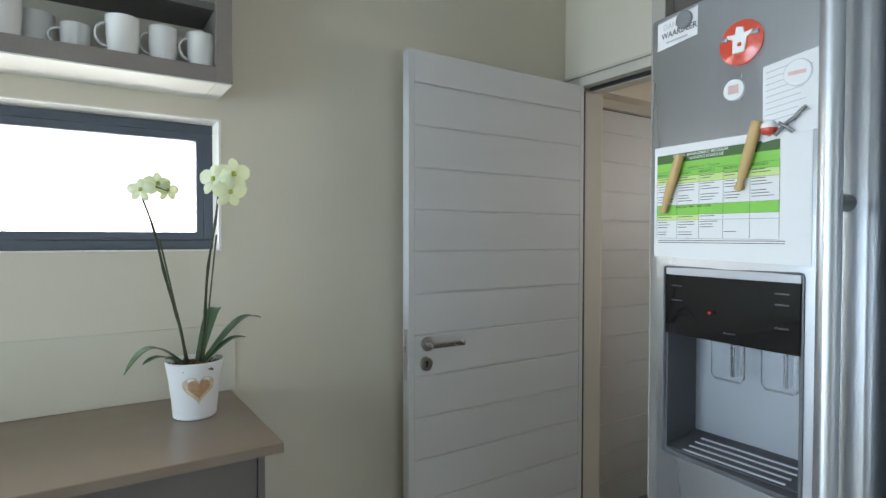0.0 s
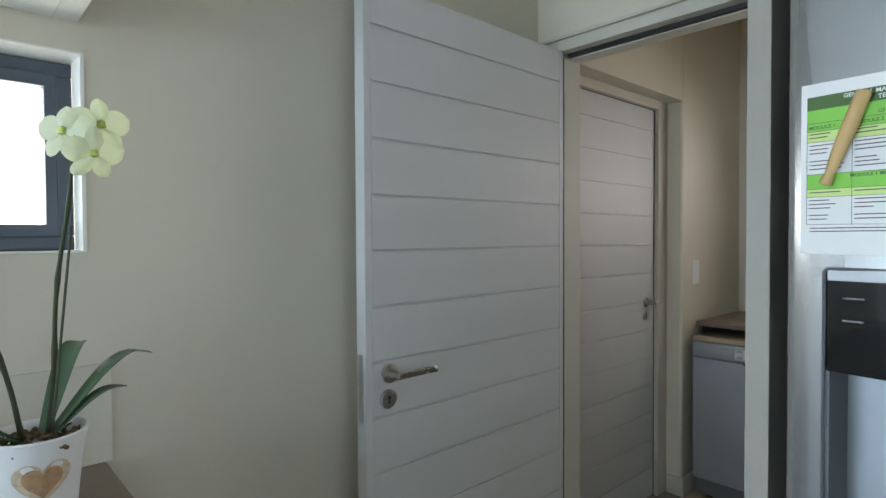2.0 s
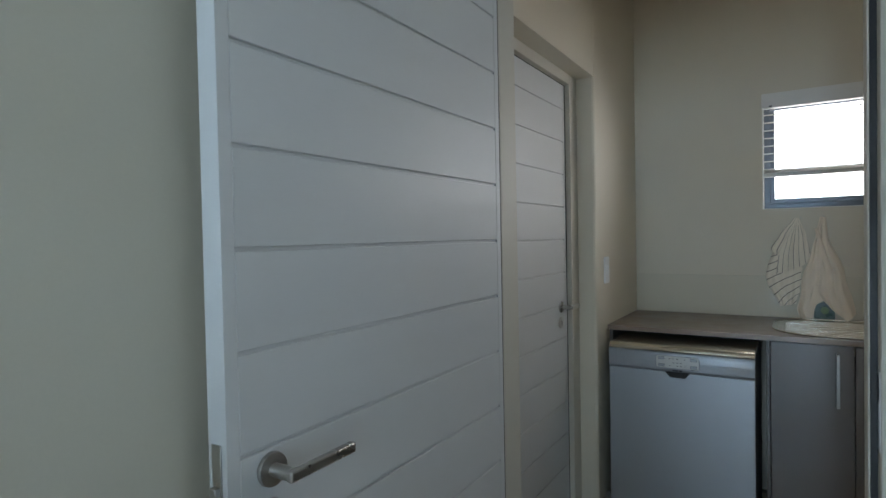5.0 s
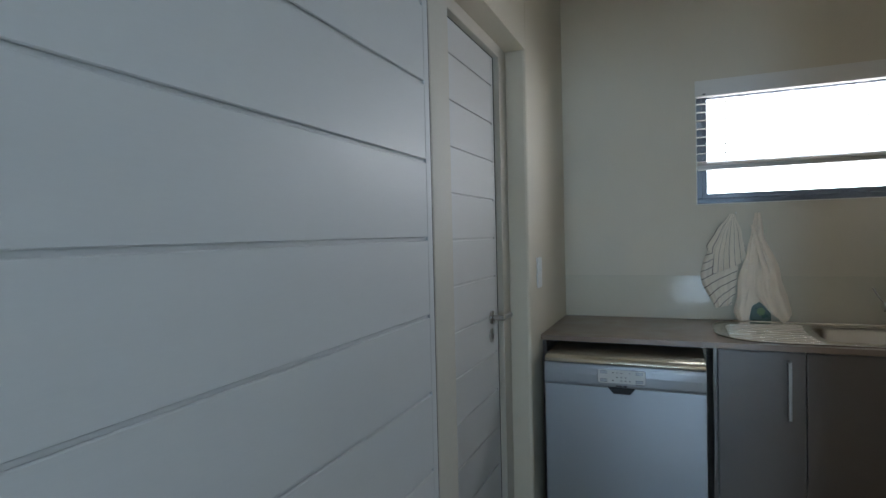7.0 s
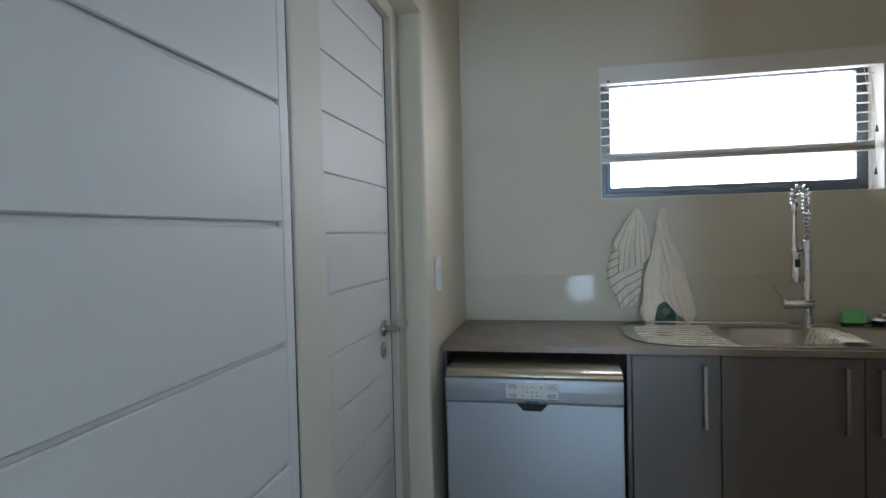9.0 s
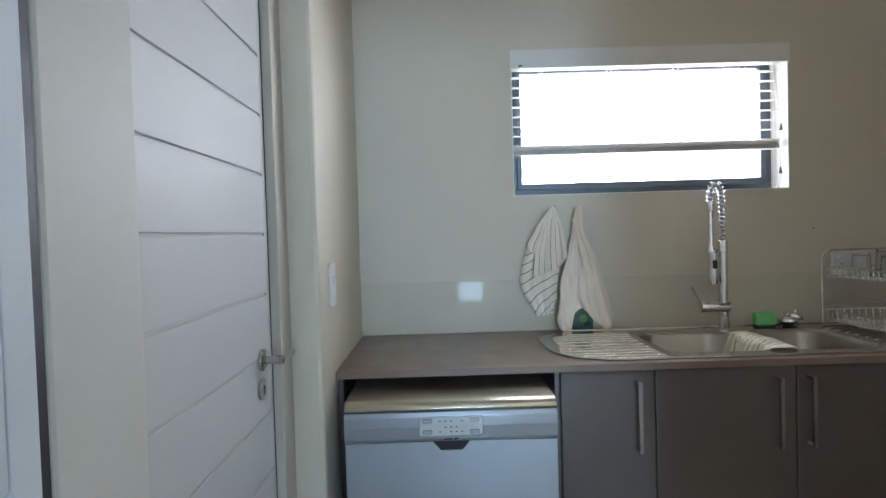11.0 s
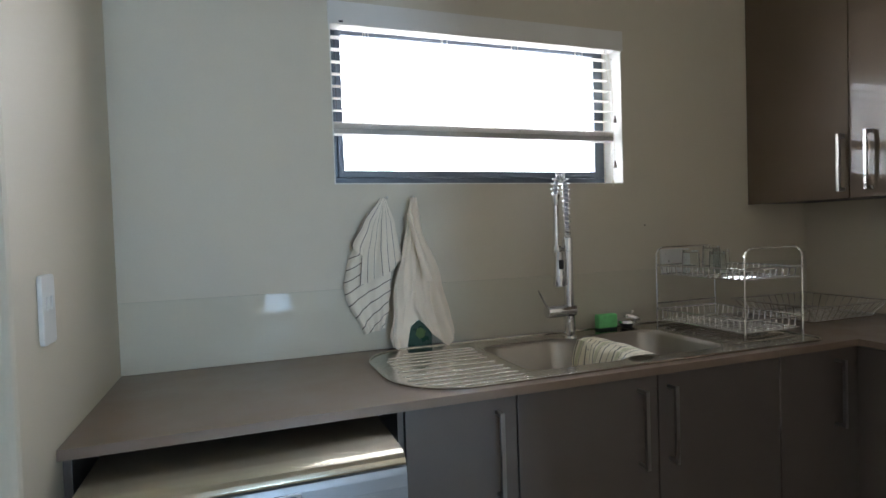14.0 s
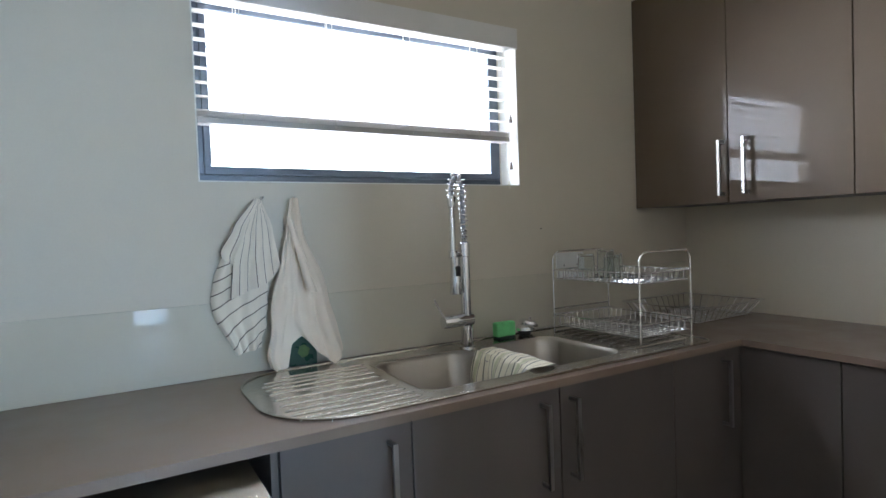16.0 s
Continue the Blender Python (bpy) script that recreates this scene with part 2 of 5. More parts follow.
def rounded(x0, x1, y0, y1, r, n=6):
    """The outline of a rounded rectangle; r: radii at (x0,y0), (x1,y0), (x1,y1), (x0,y1)."""
    out = []
    for (cx, cy, a0), q in zip(((x0, y0, 180), (x1, y0, 270), (x1, y1, 0), (x0, y1, 90)), r):
        ox, oy = cx + (q if cx == x0 else -q), cy + (q if cy == y0 else -q)
        for k in range(n + 1):
            a = radians(a0 + 90 * k / n)
            out.append((ox + q * math.cos(a), oy + q * math.sin(a)))
    return out


def slab(xs, ys, skip, z0, z1):
    """A plate on a grid of lines, less the cells named in skip."""
    b = bmesh.new()
    g = [[b.verts.new((x, y, z0)) for y in ys] for x in xs]
    fs = [b.faces.new((g[i][j], g[i + 1][j], g[i + 1][j + 1], g[i][j + 1])) for i in range(len(xs) - 1) for j in range(len(ys) - 1) if (i, j) not in skip]
    up = bmesh.ops.extrude_face_region(b, geom=fs)
    for v in up["geom"]:
        if isinstance(v, bmesh.types.BMVert):
            v.co.z = z1
    bmesh.ops.delete(b, geom=[v for v in b.verts if not v.link_faces], context="VERTS")
    return b


def setting(name, bm, material, label, category, smooth=False):
    return tagged(link(name, bm, material, None, smooth), label, category, kind="structure")


# ---- the shell ----
NY, EX, DX, SY, H = 1.80, 3.845, 1.83, -1.0, 2.75      # north wall, east wall, door wall, scullery south wall, height
NT = 0.24                                              # outer wall thickness
LEFT, BACK = -3.5, -3.6
RX = 3.055                                             # worn round corner of the door recess

b = box(LEFT - NT, -0.84, NY, NY + NT, 0, H)
box(-0.84, 0.36, NY, NY + NT, 0, 1.366, bm=b)
box(-0.84, 0.36, NY, NY + NT, 1.767, H, bm=b)
box(0.36, 2.08, NY, NY + NT, 0, H, bm=b)
box(2.08, RX, NY, NY + NT, 2.102, H, bm=b)
prism([(RX, NY + NT), (RX, NY + 0.012), (RX + 0.0035, NY + 0.0035), (RX + 0.012, NY), (EX + NT, NY), (EX + NT, NY + NT)], "z", 0, H, bm=b)
setting("wall_north", b, M_WALL, "warm grey painted wall with a window and a door recess", "wall")
WY0, WY1, WZ0, WZ1 = 0.005, 1.154, 1.482, 2.07
b = box(EX, EX + NT, SY - NT, WY0, 0, H)
box(EX, EX + NT, WY1, NY, 0, H, bm=b)
box(EX, EX + NT, WY0, WY1, 0, WZ0, bm=b)
box(EX, EX + NT, WY0, WY1, WZ1, H, bm=b)
setting("wall_east", b, M_WALL, "warm grey painted wall round the scullery window", "wall")
JY0, JY1, JZ = 0.835, 1.75, 2.105
b = box(DX, DX + 0.105, JY1, NY, 0, H)
box(DX, DX + 0.105, JY0, JY1, JZ, H, bm=b)
box(DX, DX + 0.105, BACK, JY0, 0, H, bm=b)
setting("wall_partition", b, M_WALL, "pale painted partition wall round the doorway", "wall")
setting("wall_south", box(DX + 0.105, EX, SY - NT, SY, 0, H), M_WALL, "warm grey painted wall behind the cabinets", "wall")
b = box(LEFT - NT, LEFT, 1.70, NY, 0, H)
box(LEFT - NT, LEFT, 0.35, 0.70, 0, H, bm=b)
box(LEFT - NT, LEFT, BACK, -1.85, 0, H, bm=b)
box(LEFT - NT, LEFT, -1.85, 0.35, 2.2, H, bm=b)
box(LEFT - NT, LEFT, 0.70, 1.70, 2.2, H, bm=b)
setting("wall_west", b, M_WALL, "painted kitchen wall with glazed doors and a side light", "wall")
b = box(LEFT - NT, -1.30, BACK - NT, BACK, 0, H)
box(1.60, DX + 0.105, BACK - NT, BACK, 0, H, bm=b)
box(-1.30, 1.60, BACK - NT, BACK, 2.2, H, bm=b)
setting("wall_back", b, M_WALL, "painted kitchen wall with wide glazed doors", "wall")
setting("ceiling", box(LEFT - NT, EX + NT, BACK - NT, NY + NT, H, H + 0.15), M_CEIL, "plain white painted ceiling", "ceiling")
FLOOR = setting("floor", box(LEFT - NT, EX + NT, BACK - NT, NY + NT, -0.12, -0.006), M_GROUT, "cream tiled floor with thin grout joints", "floor")
setting("ground", box(-60, 60, -60, 60, -0.3, -0.125), M_PASTE, "pale paved ground outside", "ground")

# skirting beside the recessed door
b = box(RX - 0.0125, 3.20, NY - 0.014, NY, 0, 0.10, 0.004)
box(RX - 0.0135, RX, NY, 1.878, 0, 0.10, 0.004, bm=b)
setting("baseboard", b, M_FRAME, "white painted skirting round the recess corner", "baseboard", True)

# ---- windows ----


def casement(name, label, x0, x1, z0, z1, place):
    """A fixed dark frame with a pane, in its own plane: x across, y outward, z up."""
    w = thing(name, label, "window", place, kind="structure")
    fo, fi = 0.03, 0.05
    b = box(x0, x1, 0, 0.05, z0, z0 + fo, 0.003)
    box(x0, x1, 0, 0.05, z1 - fo, z1, 0.003, bm=b)
    box(x0, x0 + fo, 0, 0.05, z0 + fo, z1 - fo, 0.003, bm=b)
    box(x1 - fo, x1, 0, 0.05, z0 + fo, z1 - fo, 0.003, bm=b)
    part("window_frame", b, M_ALU, w)
    b = box(x0 + fo - 0.002, x1 - fo + 0.002, -0.008, 0.034, z0 + fo - 0.002, z0 + fi + 0.004, 0.003)
    box(x0 + fo - 0.002, x1 - fo + 0.002, -0.008, 0.034, z1 - fi - 0.004, z1 - fo + 0.002, 0.003, bm=b)
    box(x0 + fo - 0.002, x0 + fi, -0.008, 0.034, z0 + fi, z1 - fi, 0.003, bm=b)
    box(x1 - fi, x1 - fo + 0.002, -0.008, 0.034, z0 + fi, z1 - fi, 0.003, bm=b)
    part("sash", b, M_ALU, w)
    p = part("pane", box(x0 + fi - 0.01, x1 - fi + 0.01, 0.012, 0.018, z0 + fi - 0.01, z1 - fi + 0.01), M_PANE, w)
    p.visible_shadow = False
    return w


casement("window_1", "wide low charcoal aluminium window with a clear pane", -0.838, 0.352, 1.370, 1.762, pose(0, 1.885, 0))
W2 = casement("window_2", "wide charcoal aluminium window over the sink", -WY1 + 0.004, -WY0 - 0.008, WZ0 + 0.004, WZ1 - 0.004, pose(3.955, 0, 0, 0, 0, -90))
# painted linings of the openings
b = box(0.3525, 0.3595, NY - 0.003, 1.884, 1.3665, 1.7665)
box(-0.8395, 0.3525, NY - 0.003, 1.884, 1.3665, 1.3695, bm=b)
box(-0.8395, 0.3525, NY - 0.003, 1.884, 1.763, 1.7665, bm=b)
setting("trim", b, M_REVEAL, "bright white window reveal", "trim")
b = box(EX - 0.003, 3.954, WY0, WY0 + 0.004, WZ0, WZ1)
box(EX - 0.003, 3.954, WY1 - 0.004, WY1, WZ0, WZ1, bm=b)
box(EX - 0.003, 3.954, WY0 + 0.004, WY1 - 0.004, WZ0, WZ0 + 0.004, bm=b)
box(EX - 0.003, 3.954, WY0 + 0.004, WY1 - 0.004, WZ1 - 0.004, WZ1, bm=b)
setting("trim", b, M_REVEAL, "bright white window reveal", "trim")

# glazed doors behind the walk
def glazed(name, label, y0, y1, n, place):
    gd = thing(name, label, "window", place, kind="structure")
    w = (y1 - y0 - 0.05) / n
    for k in range(n + 1):
        part("mullion", box(-0.03, 0.03, y0 + w * k, y0 + w * k + 0.05, 0, 2.199, 0.004), M_ALU, gd)
    for k in range(n):
        a, c = y0 + w * k + 0.05, y0 + w * (k + 1)
        part("rail", box(-0.03, 0.03, a, c, 2.14, 2.199, 0.004), M_ALU, gd)
        part("rail", box(-0.03, 0.03, a, c, 0, 0.06, 0.004), M_ALU, gd)
        p = part("pane", box(-0.004, 0.004, a, c, 0.06, 2.14), M_PANE, gd)
        p.visible_shadow = False


glazed("window_3", "wide charcoal framed glazed patio doors", -1.60, 1.30, 3, pose(0, BACK - 0.12, 0, 0, 0, 90))
glazed("window_5", "charcoal framed glazed sliding doors", -1.85, 0.35, 2, pose(LEFT - 0.12, 0, 0))
glazed("window_4", "full height charcoal framed side light in two panes", 0.70, 1.70, 2, pose(LEFT - 0.12, 0, 0))

# ---- doors ----
PITCH = 0.148
GROOVES = [1.949 - PITCH * k for k in range(13)]


def lever(parent, x, y, z, reach, along, rose_r=0.026):
    """Round rose with a return lever, and a keyhole rose; faces -y."""
    h = part("handle", cyl((x, y, z), (x, y - 0.009, z), rose_r, seg=28, bevel=0.002), M_STEEL, parent, "satin nickel lever handle on a round rose")
    part("spindle", tube([(x, y - 0.006, z), (x, y - 0.03, z), (x, y - 0.046, z)], 0.0105, 14), M_STEEL, h)
    bar = box(min(x - 0.011 * along, x + reach * along), max(x - 0.011 * along, x + reach * along), y - 0.057, y - 0.044, z - 0.009, z + 0.009, 0.004, 3)
    part("lever", bar, M_STEEL, h)
    k = part("keyhole_plate", cyl((x - 0.004 * along, y, z - 0.069), (x - 0.004 * along, y - 0.007, z - 0.069), rose_r, seg=28, bevel=0.002), M_STEEL, parent)
    b = cyl((x - 0.004 * along, y - 0.0066, z - 0.064), (x - 0.004 * along, y - 0.0078, z - 0.064), 0.0045, seg=12)
    box(x - 0.004 * along - 0.0025, x - 0.004 * along + 0.0025, y - 0.0078, y - 0.0066, z - 0.082, z - 0.066, bm=b)
    part("keyhole", b, M_SEAL, k)


def plank_door(name, label, width, m, lower=0.0, top=2.064):
    """A flat white leaf with routed level grooves. x from 0 to width, its face at y = 0 looking to -y."""
    d = thing(name, label, "door", m, kind="structure")
    part("core", box(0.0005, width - 0.0005, 0.0055, 0.04, 0.008, top - 0.001), M_DOOR, d, smooth=False)
    s = 0.022
    part("stile", box(0, s, 0, 0.0395, 0.008, top, 0.0012), M_DOOR, d)
    part("stile", box(width - s, width, 0, 0.0395, 0.008, top, 0.0012), M_DOOR, d)
    zs = [top] + [g - lower for g in GROOVES] + [0.008]
    for hi, lo in zip(zs, zs[1:]):
        a = hi - (0.0028 if hi != top else 0)
        c = lo + (0.0028 if lo != 0.008 else 0)
        part("plank", box(s + 0.0001, width - s - 0.0001, 0, 0.0054, c, a, 0.0016, 1), M_DOOR, d, smooth=False)
    return d


LEAF = 0.875
door1 = plank_door("door_1", "white grooved plank door standing wide open", LEAF, pose(0.954, 1.680, 0, 0, 0, 0.4))
lever(door1, 0.075, 0, 1.028, 0.130, 1)
b = box(-0.0025, -0.0002, 0.010, 0.030, 0.905, 1.085, 0.0008)
part("lock_plate", b, M_STEEL, door1, "satin steel lock plate")
part("latch", box(-0.011, -0.002, 0.013, 0.027, 1.003, 1.026, 0.002), M_STEEL, door1)

# frame of the doorway: jambs with a stop and a dark seal
fr = thing("door_frame", "white painted rebated door frame", "door frame", kind="structure")
part("jamb", box(DX - 0.006, DX + 0.117, 1.706, 1.7495, 0, JZ - 0.001, 0.003), M_FRAME, fr)
part("stop", box(DX + 0.013, DX + 0.117, 1.690, 1.7065, 0, 2.046, 0.004), M_FRAME, fr)
part("seal", box(DX + 0.001, DX + 0.0128, 1.6915, 1.7058, 0, 2.046), M_SEAL, fr)
part("jamb", box(DX - 0.006, DX + 0.117, 0.8355, 0.874, 0, JZ - 0.001, 0.003), M_FRAME, fr)
part("stop", box(DX + 0.052, DX + 0.117, 0.8735, 0.890, 0, 2.046, 0.004), M_FRAME, fr)
part("seal", box(DX + 0.040, DX + 0.0515, 0.8745, 0.886, 0, 2.046), M_SEAL, fr)
part("head", box(DX - 0.006, DX + 0.117, 0.8745, 1.7055, 2.064, JZ - 0.001, 0.003), M_FRAME, fr)
part("stop", box(DX + 0.052, DX + 0.117, 0.8905, 1.6895, 2.046, 2.0635, 0.004), M_FRAME, fr)
part("seal", box(DX + 0.034, DX + 0.0515, 0.8905, 1.6895, 2.050, 2.0636), M_SEAL, fr)
part("strike_plate", box(DX + 0.004, DX + 0.034, 0.8735, 0.8757, 0.93, 1.09, 0.0006), M_STEEL, fr, "satin steel strike plate")
b = box(DX - 0.016, DX - 0.0002, 0.8355, 1.799, JZ, JZ + 0.012, 0.003)
setting("trim", b, M_FRAME, "thin painted lip above the doorway", "trim", True)

door2 = plank_door("door_2", "white grooved plank door, closed, set back in a recess", 0.8055, pose(2.142, 1.905, 0), 0.010, 2.052)
lever(door2, 0.722, 0, 1.045, 0.100, 1)
f2 = thing("door_frame", "white painted frame of the recessed door", "door frame", kind="structure")
part("jamb", box(2.9585, RX - 0.0005, 1.882, 1.96, 0, 2.1015, 0.003), M_FRAME, f2)
part("jamb", box(2.0805, 2.1385, 1.882, 1.96, 0, 2.1015, 0.003), M_FRAME, f2)
part("head", box(2.139, 2.958, 1.882, 1.96, 2.056, 2.1015, 0.003), M_FRAME, f2)
part("seal", box(2.9478, 2.9583, 1.906, 1.95, 0, 2.0555), M_SEAL, f2)
part("seal", box(2.139, 2.955, 1.906, 1.95, 2.0528, 2.0558), M_SEAL, f2)
part("backing", box(2.0805, RX - 0.0005, 1.96, 2.03, 0, 2.1015), M_FRAME, f2)

# ---- scullery: units, worktop, dishwasher, sink ----
CX, FX, CZ = 3.232, 3.252, 0.920          # worktop edge, unit fronts, worktop height
SF = -0.443                               # fronts of the south run


def bar_handle(parent, p0, p1, out, r=0.005, foot=0.032):
    """A slim square bar on two feet; out: the way it stands off."""
    a, c, o = Vector(p0), Vector(p1), Vector(out)
    d = (c - a).normalized()
    w = d.cross(o)
    lo, hi = a + o * (foot - r), c + o * (foot + r)
    p, q = lo - w * r * 1.2, hi + w * r * 1.2
    h = part("handle", box(*[f(u, v) for u, v in zip(p, q) for f in (min, max)], 0.001), M_BAR, parent, "slim satin steel bar handle")
    for e in (a + d * 0.006, c - d * 0.006):
        part("foot", tube([e + o * 0.0005, e + o * foot], 0.0055, 8), M_BAR, h)


def east_unit(y0, y1, handle_y=None, top=0.8975):
    u = thing("base_cabinet", "dark taupe base cabinet with a flat door", "cabinet", group="scullery base cabinets")
    part("body", box(FX + 0.019, EX - 0.002, y0 + 0.001, y1 - 0.001, 0.10, top), M_CARC, u, smooth=False)
    part("plinth", box(FX + 0.07, FX + 0.085, y0 + 0.001, y1 - 0.001, 0.0, 0.10), M_CARC, u, smooth=False)
    d = part("door", box(FX, FX + 0.018, y0 + 0.002, y1 - 0.002, 0.105, 0.892, 0.0015), M_CAB, u)
    if handle_y is not None:
        bar_handle(d, (FX, handle_y, 0.862), (FX, handle_y, 0.642), (-1, 0, 0))


east_unit(0.808, 1.105, 0.866)
east_unit(0.365, 0.808, 0.430, 0.745)
east_unit(-0.101, 0.365, 0.329, 0.745)
east_unit(SF - 0.02, -0.101, -0.345)


def south_unit(x0, x1, handle_x=None):
    u = thing("base_cabinet", "dark taupe base cabinet with a flat door", "cabinet", group="scullery base cabinets")
    part("body", box(x0 + 0.001, x1 - 0.001, SY + 0.002, SF - 0.019, 0.10, 0.8975), M_CARC, u, smooth=False)
    part("plinth", box(x0 + 0.001, x1 - 0.001, SF - 0.085, SF - 0.07, 0, 0.10), M_CARC, u, smooth=False)
    d = part("door", box(x0 + 0.002, x1 - 0.002, SF - 0.018, SF, 0.105, 0.892, 0.0015), M_CAB, u)
    if handle_x is not None:
        bar_handle(d, (handle_x, SF, 0.862), (handle_x, SF, 0.642), (0, 1, 0))


south_unit(2.943, FX - 0.002)
south_unit(2.49, 2.943, 2.55)
south_unit(2.04, 2.49, 2.43)
# side panels of the dishwasher bay
t = thing("end_panel", "dark taupe end panel beside the dishwasher", "panel")
part("board", box(FX + 0.01, EX - 0.002, 1.106, 1.120, 0, 0.8975, 0.001), M_CAB, t)
t = thing("end_panel", "dark taupe filler panel against the wall", "panel")
part("board", box(FX + 0.01, EX - 0.002, 1.782, 1.798, 0, 0.8975, 0.001), M_CAB, t)

# sink cut-out in the worktop
BX0, BX1, BY0, BY1 = 3.330, 3.695, 0.010, 0.725
b = slab([2.0, CX, BX0 - 0.01, BX1 + 0.01, EX - 0.001], [SY + 0.001, SF + 0.018, BY0 - 0.012, BY1 + 0.012, NY - 0.001],
         {(0, 1), (0, 2), (0, 3), (2, 2)}, 0.898, CZ)
t = thing("worktop", "taupe L-shaped worktop with a thin square edge", "worktop")
part("top", b, M_CTR, t, smooth=False)
part("edge_band", box(CX - 0.0012, CX - 0.0001, SF + 0.018, NY - 0.002, 0.8984, CZ - 0.0008), M_CTR, t)
part("edge_band", box(2.0, CX - 0.0013, SF + 0.0181, SF + 0.0192, 0.8984, CZ - 0.0008), M_CTR, t)
# glazed upstand along the wall
setting("trim", box(EX - 0.006, EX - 0.0002, SY + 0.001, NY - 0.001, CZ + 0.0005, 1.134, 0.001), M_SPLASH, "glossy cream tiled upstand behind the worktop", "splashback")


def dishwasher():
    d = thing("dishwasher", "silver freestanding dishwasher with a curved top edge under the worktop", "dishwasher")
    y0, y1, x0 = 1.153, 1.749, 3.070
    part("body", box(x0 + 0.035, 3.66, y0 + 0.004, y1 - 0.004, 0.03, 0.842, 0.004), M_FRSIDE, d)
    # curved top lip
    pr = [(x0 + 0.002, 0.8435), (x0 + 0.0015, 0.849), (x0 + 0.005, 0.857), (x0 + 0.014, 0.8635), (x0 + 0.03, 0.867), (x0 + 0.06, 0.868), (x0 + 0.30, 0.8685), (x0 + 0.30, 0.8435)]
    part("top", prism(pr, "y", y0 + 0.001, y1 - 0.001, bevel=0.0008), M_BAND, d, "champagne coloured rounded top edge")
    band = prism([(x0 + 0.030, 0.840), (x0 + 0.001, 0.840), (x0 - 0.002, 0.826), (x0 - 0.003, 0.80), (x0 - 0.001, 0.766), (x0 + 0.003, 0.756), (x0 + 0.03, 0.756)], "y", y0, y1, bevel=0.0008)
    cp = part("control_band", band, M_SILVER, d)
    part("door", box(x0 + 0.0035, x0 + 0.034, y0, y1, 0.12, 0.7545, 0.003), M_SILVER, d)
    part("kickplate", box(x0 + 0.05, x0 + 0.06, y0 + 0.004, y1 - 0.004, 0.03, 0.116), M_SILVER, d)
    for y in (y0 + 0.05, y1 - 0.05):
        part("foot", cyl((x0 + 0.1, y, 0), (x0 + 0.1, y, 0.032), 0.018, seg=12), M_SEAL, d)
    yc = 1.451
    # no hollow is cut here; a flat black plate gives the grip's shade
    part("grip_shade", prism([(yc - 0.052, 0.7565), (yc + 0.052, 0.7565), (yc + 0.030, 0.731), (yc - 0.030, 0.731)], "x", x0 + 0.0018, x0 + 0.006), M_GRIPSHADE, d, "flat black plate drawn as the shade of a recessed grip", smooth=False)
    part("grip_lip", tube([(x0 + 0.003, yc - 0.054, 0.756), (x0 + 0.002, yc - 0.031, 0.7295), (x0 + 0.002, yc + 0.031, 0.7295), (x0 + 0.003, yc + 0.054, 0.756)], 0.0022, 6), M_SILVER, d)
    # display with keys
    dp = part("display", prism(rounded(yc - 0.088, yc + 0.088, 0.774, 0.826, (0.008,) * 4), "x", x0 - 0.0046, x0 - 0.001, bevel=0.0006), M_PANELW, cp, "pale rounded control display")
    part("display_rim", tube([(x0 - 0.0042, u, v) for u, v in rounded(yc - 0.089, yc + 0.089, 0.773, 0.827, (0.008,) * 4)], 0.0012, 6, closed=True), M_SPRAY, cp)
    for sy in (-0.066, 0.066):
        for z in (0.784, 0.816):
            ring = rounded(yc + sy - 0.0125, yc + sy + 0.0125, z - 0.0055, z + 0.0055, (0.002,) * 4, 3)
            part("key_outline", tube([(x0 - 0.0048, u, v) for u, v in ring], 0.0007, 5, closed=True), M_INK, cp)
            part("key", prism(rounded(yc + sy - 0.012, yc + sy + 0.012, z - 0.005, z + 0.005, (0.002,) * 4, 3), "x", x0 - 0.0058, x0 - 0.0045), M_SILVER, cp)
    for i in range(5):
        for j, z in enumerate((0.785, 0.798, 0.815)):
            if (i * 3 + j) % 4 == 1:
                continue
            part("mark", box(x0 - 0.0050, x0 - 0.0045, yc - 0.034 + i * 0.0155, yc - 0.034 + i * 0.0155 + 0.006, z - 0.0014, z + 0.0014), M_INK, cp, smooth=False)
    b = box(x0 - 0.0025, x0 - 0.0012, yc - 0.004, yc + 0.021, 0.7605, 0.7655)
    part("badge", b, M_INK, cp, "small dark maker's badge", smooth=False)
    b = prism([(yc - 0.021, 0.7665), (yc - 0.008, 0.7665), (yc - 0.006, 0.7605), (yc - 0.019, 0.7605)], "x", x0 - 0.0025, x0 - 0.0012)
    part("badge", b, M_INK, cp, smooth=False)


M_PANELW = mat("display_pale", (0.55, 0.55, 0.52), 0.35, var=0.03)
M_INK = mat("dark_print", (0.03, 0.03, 0.035), 0.5, var=0.05)
dishwasher()


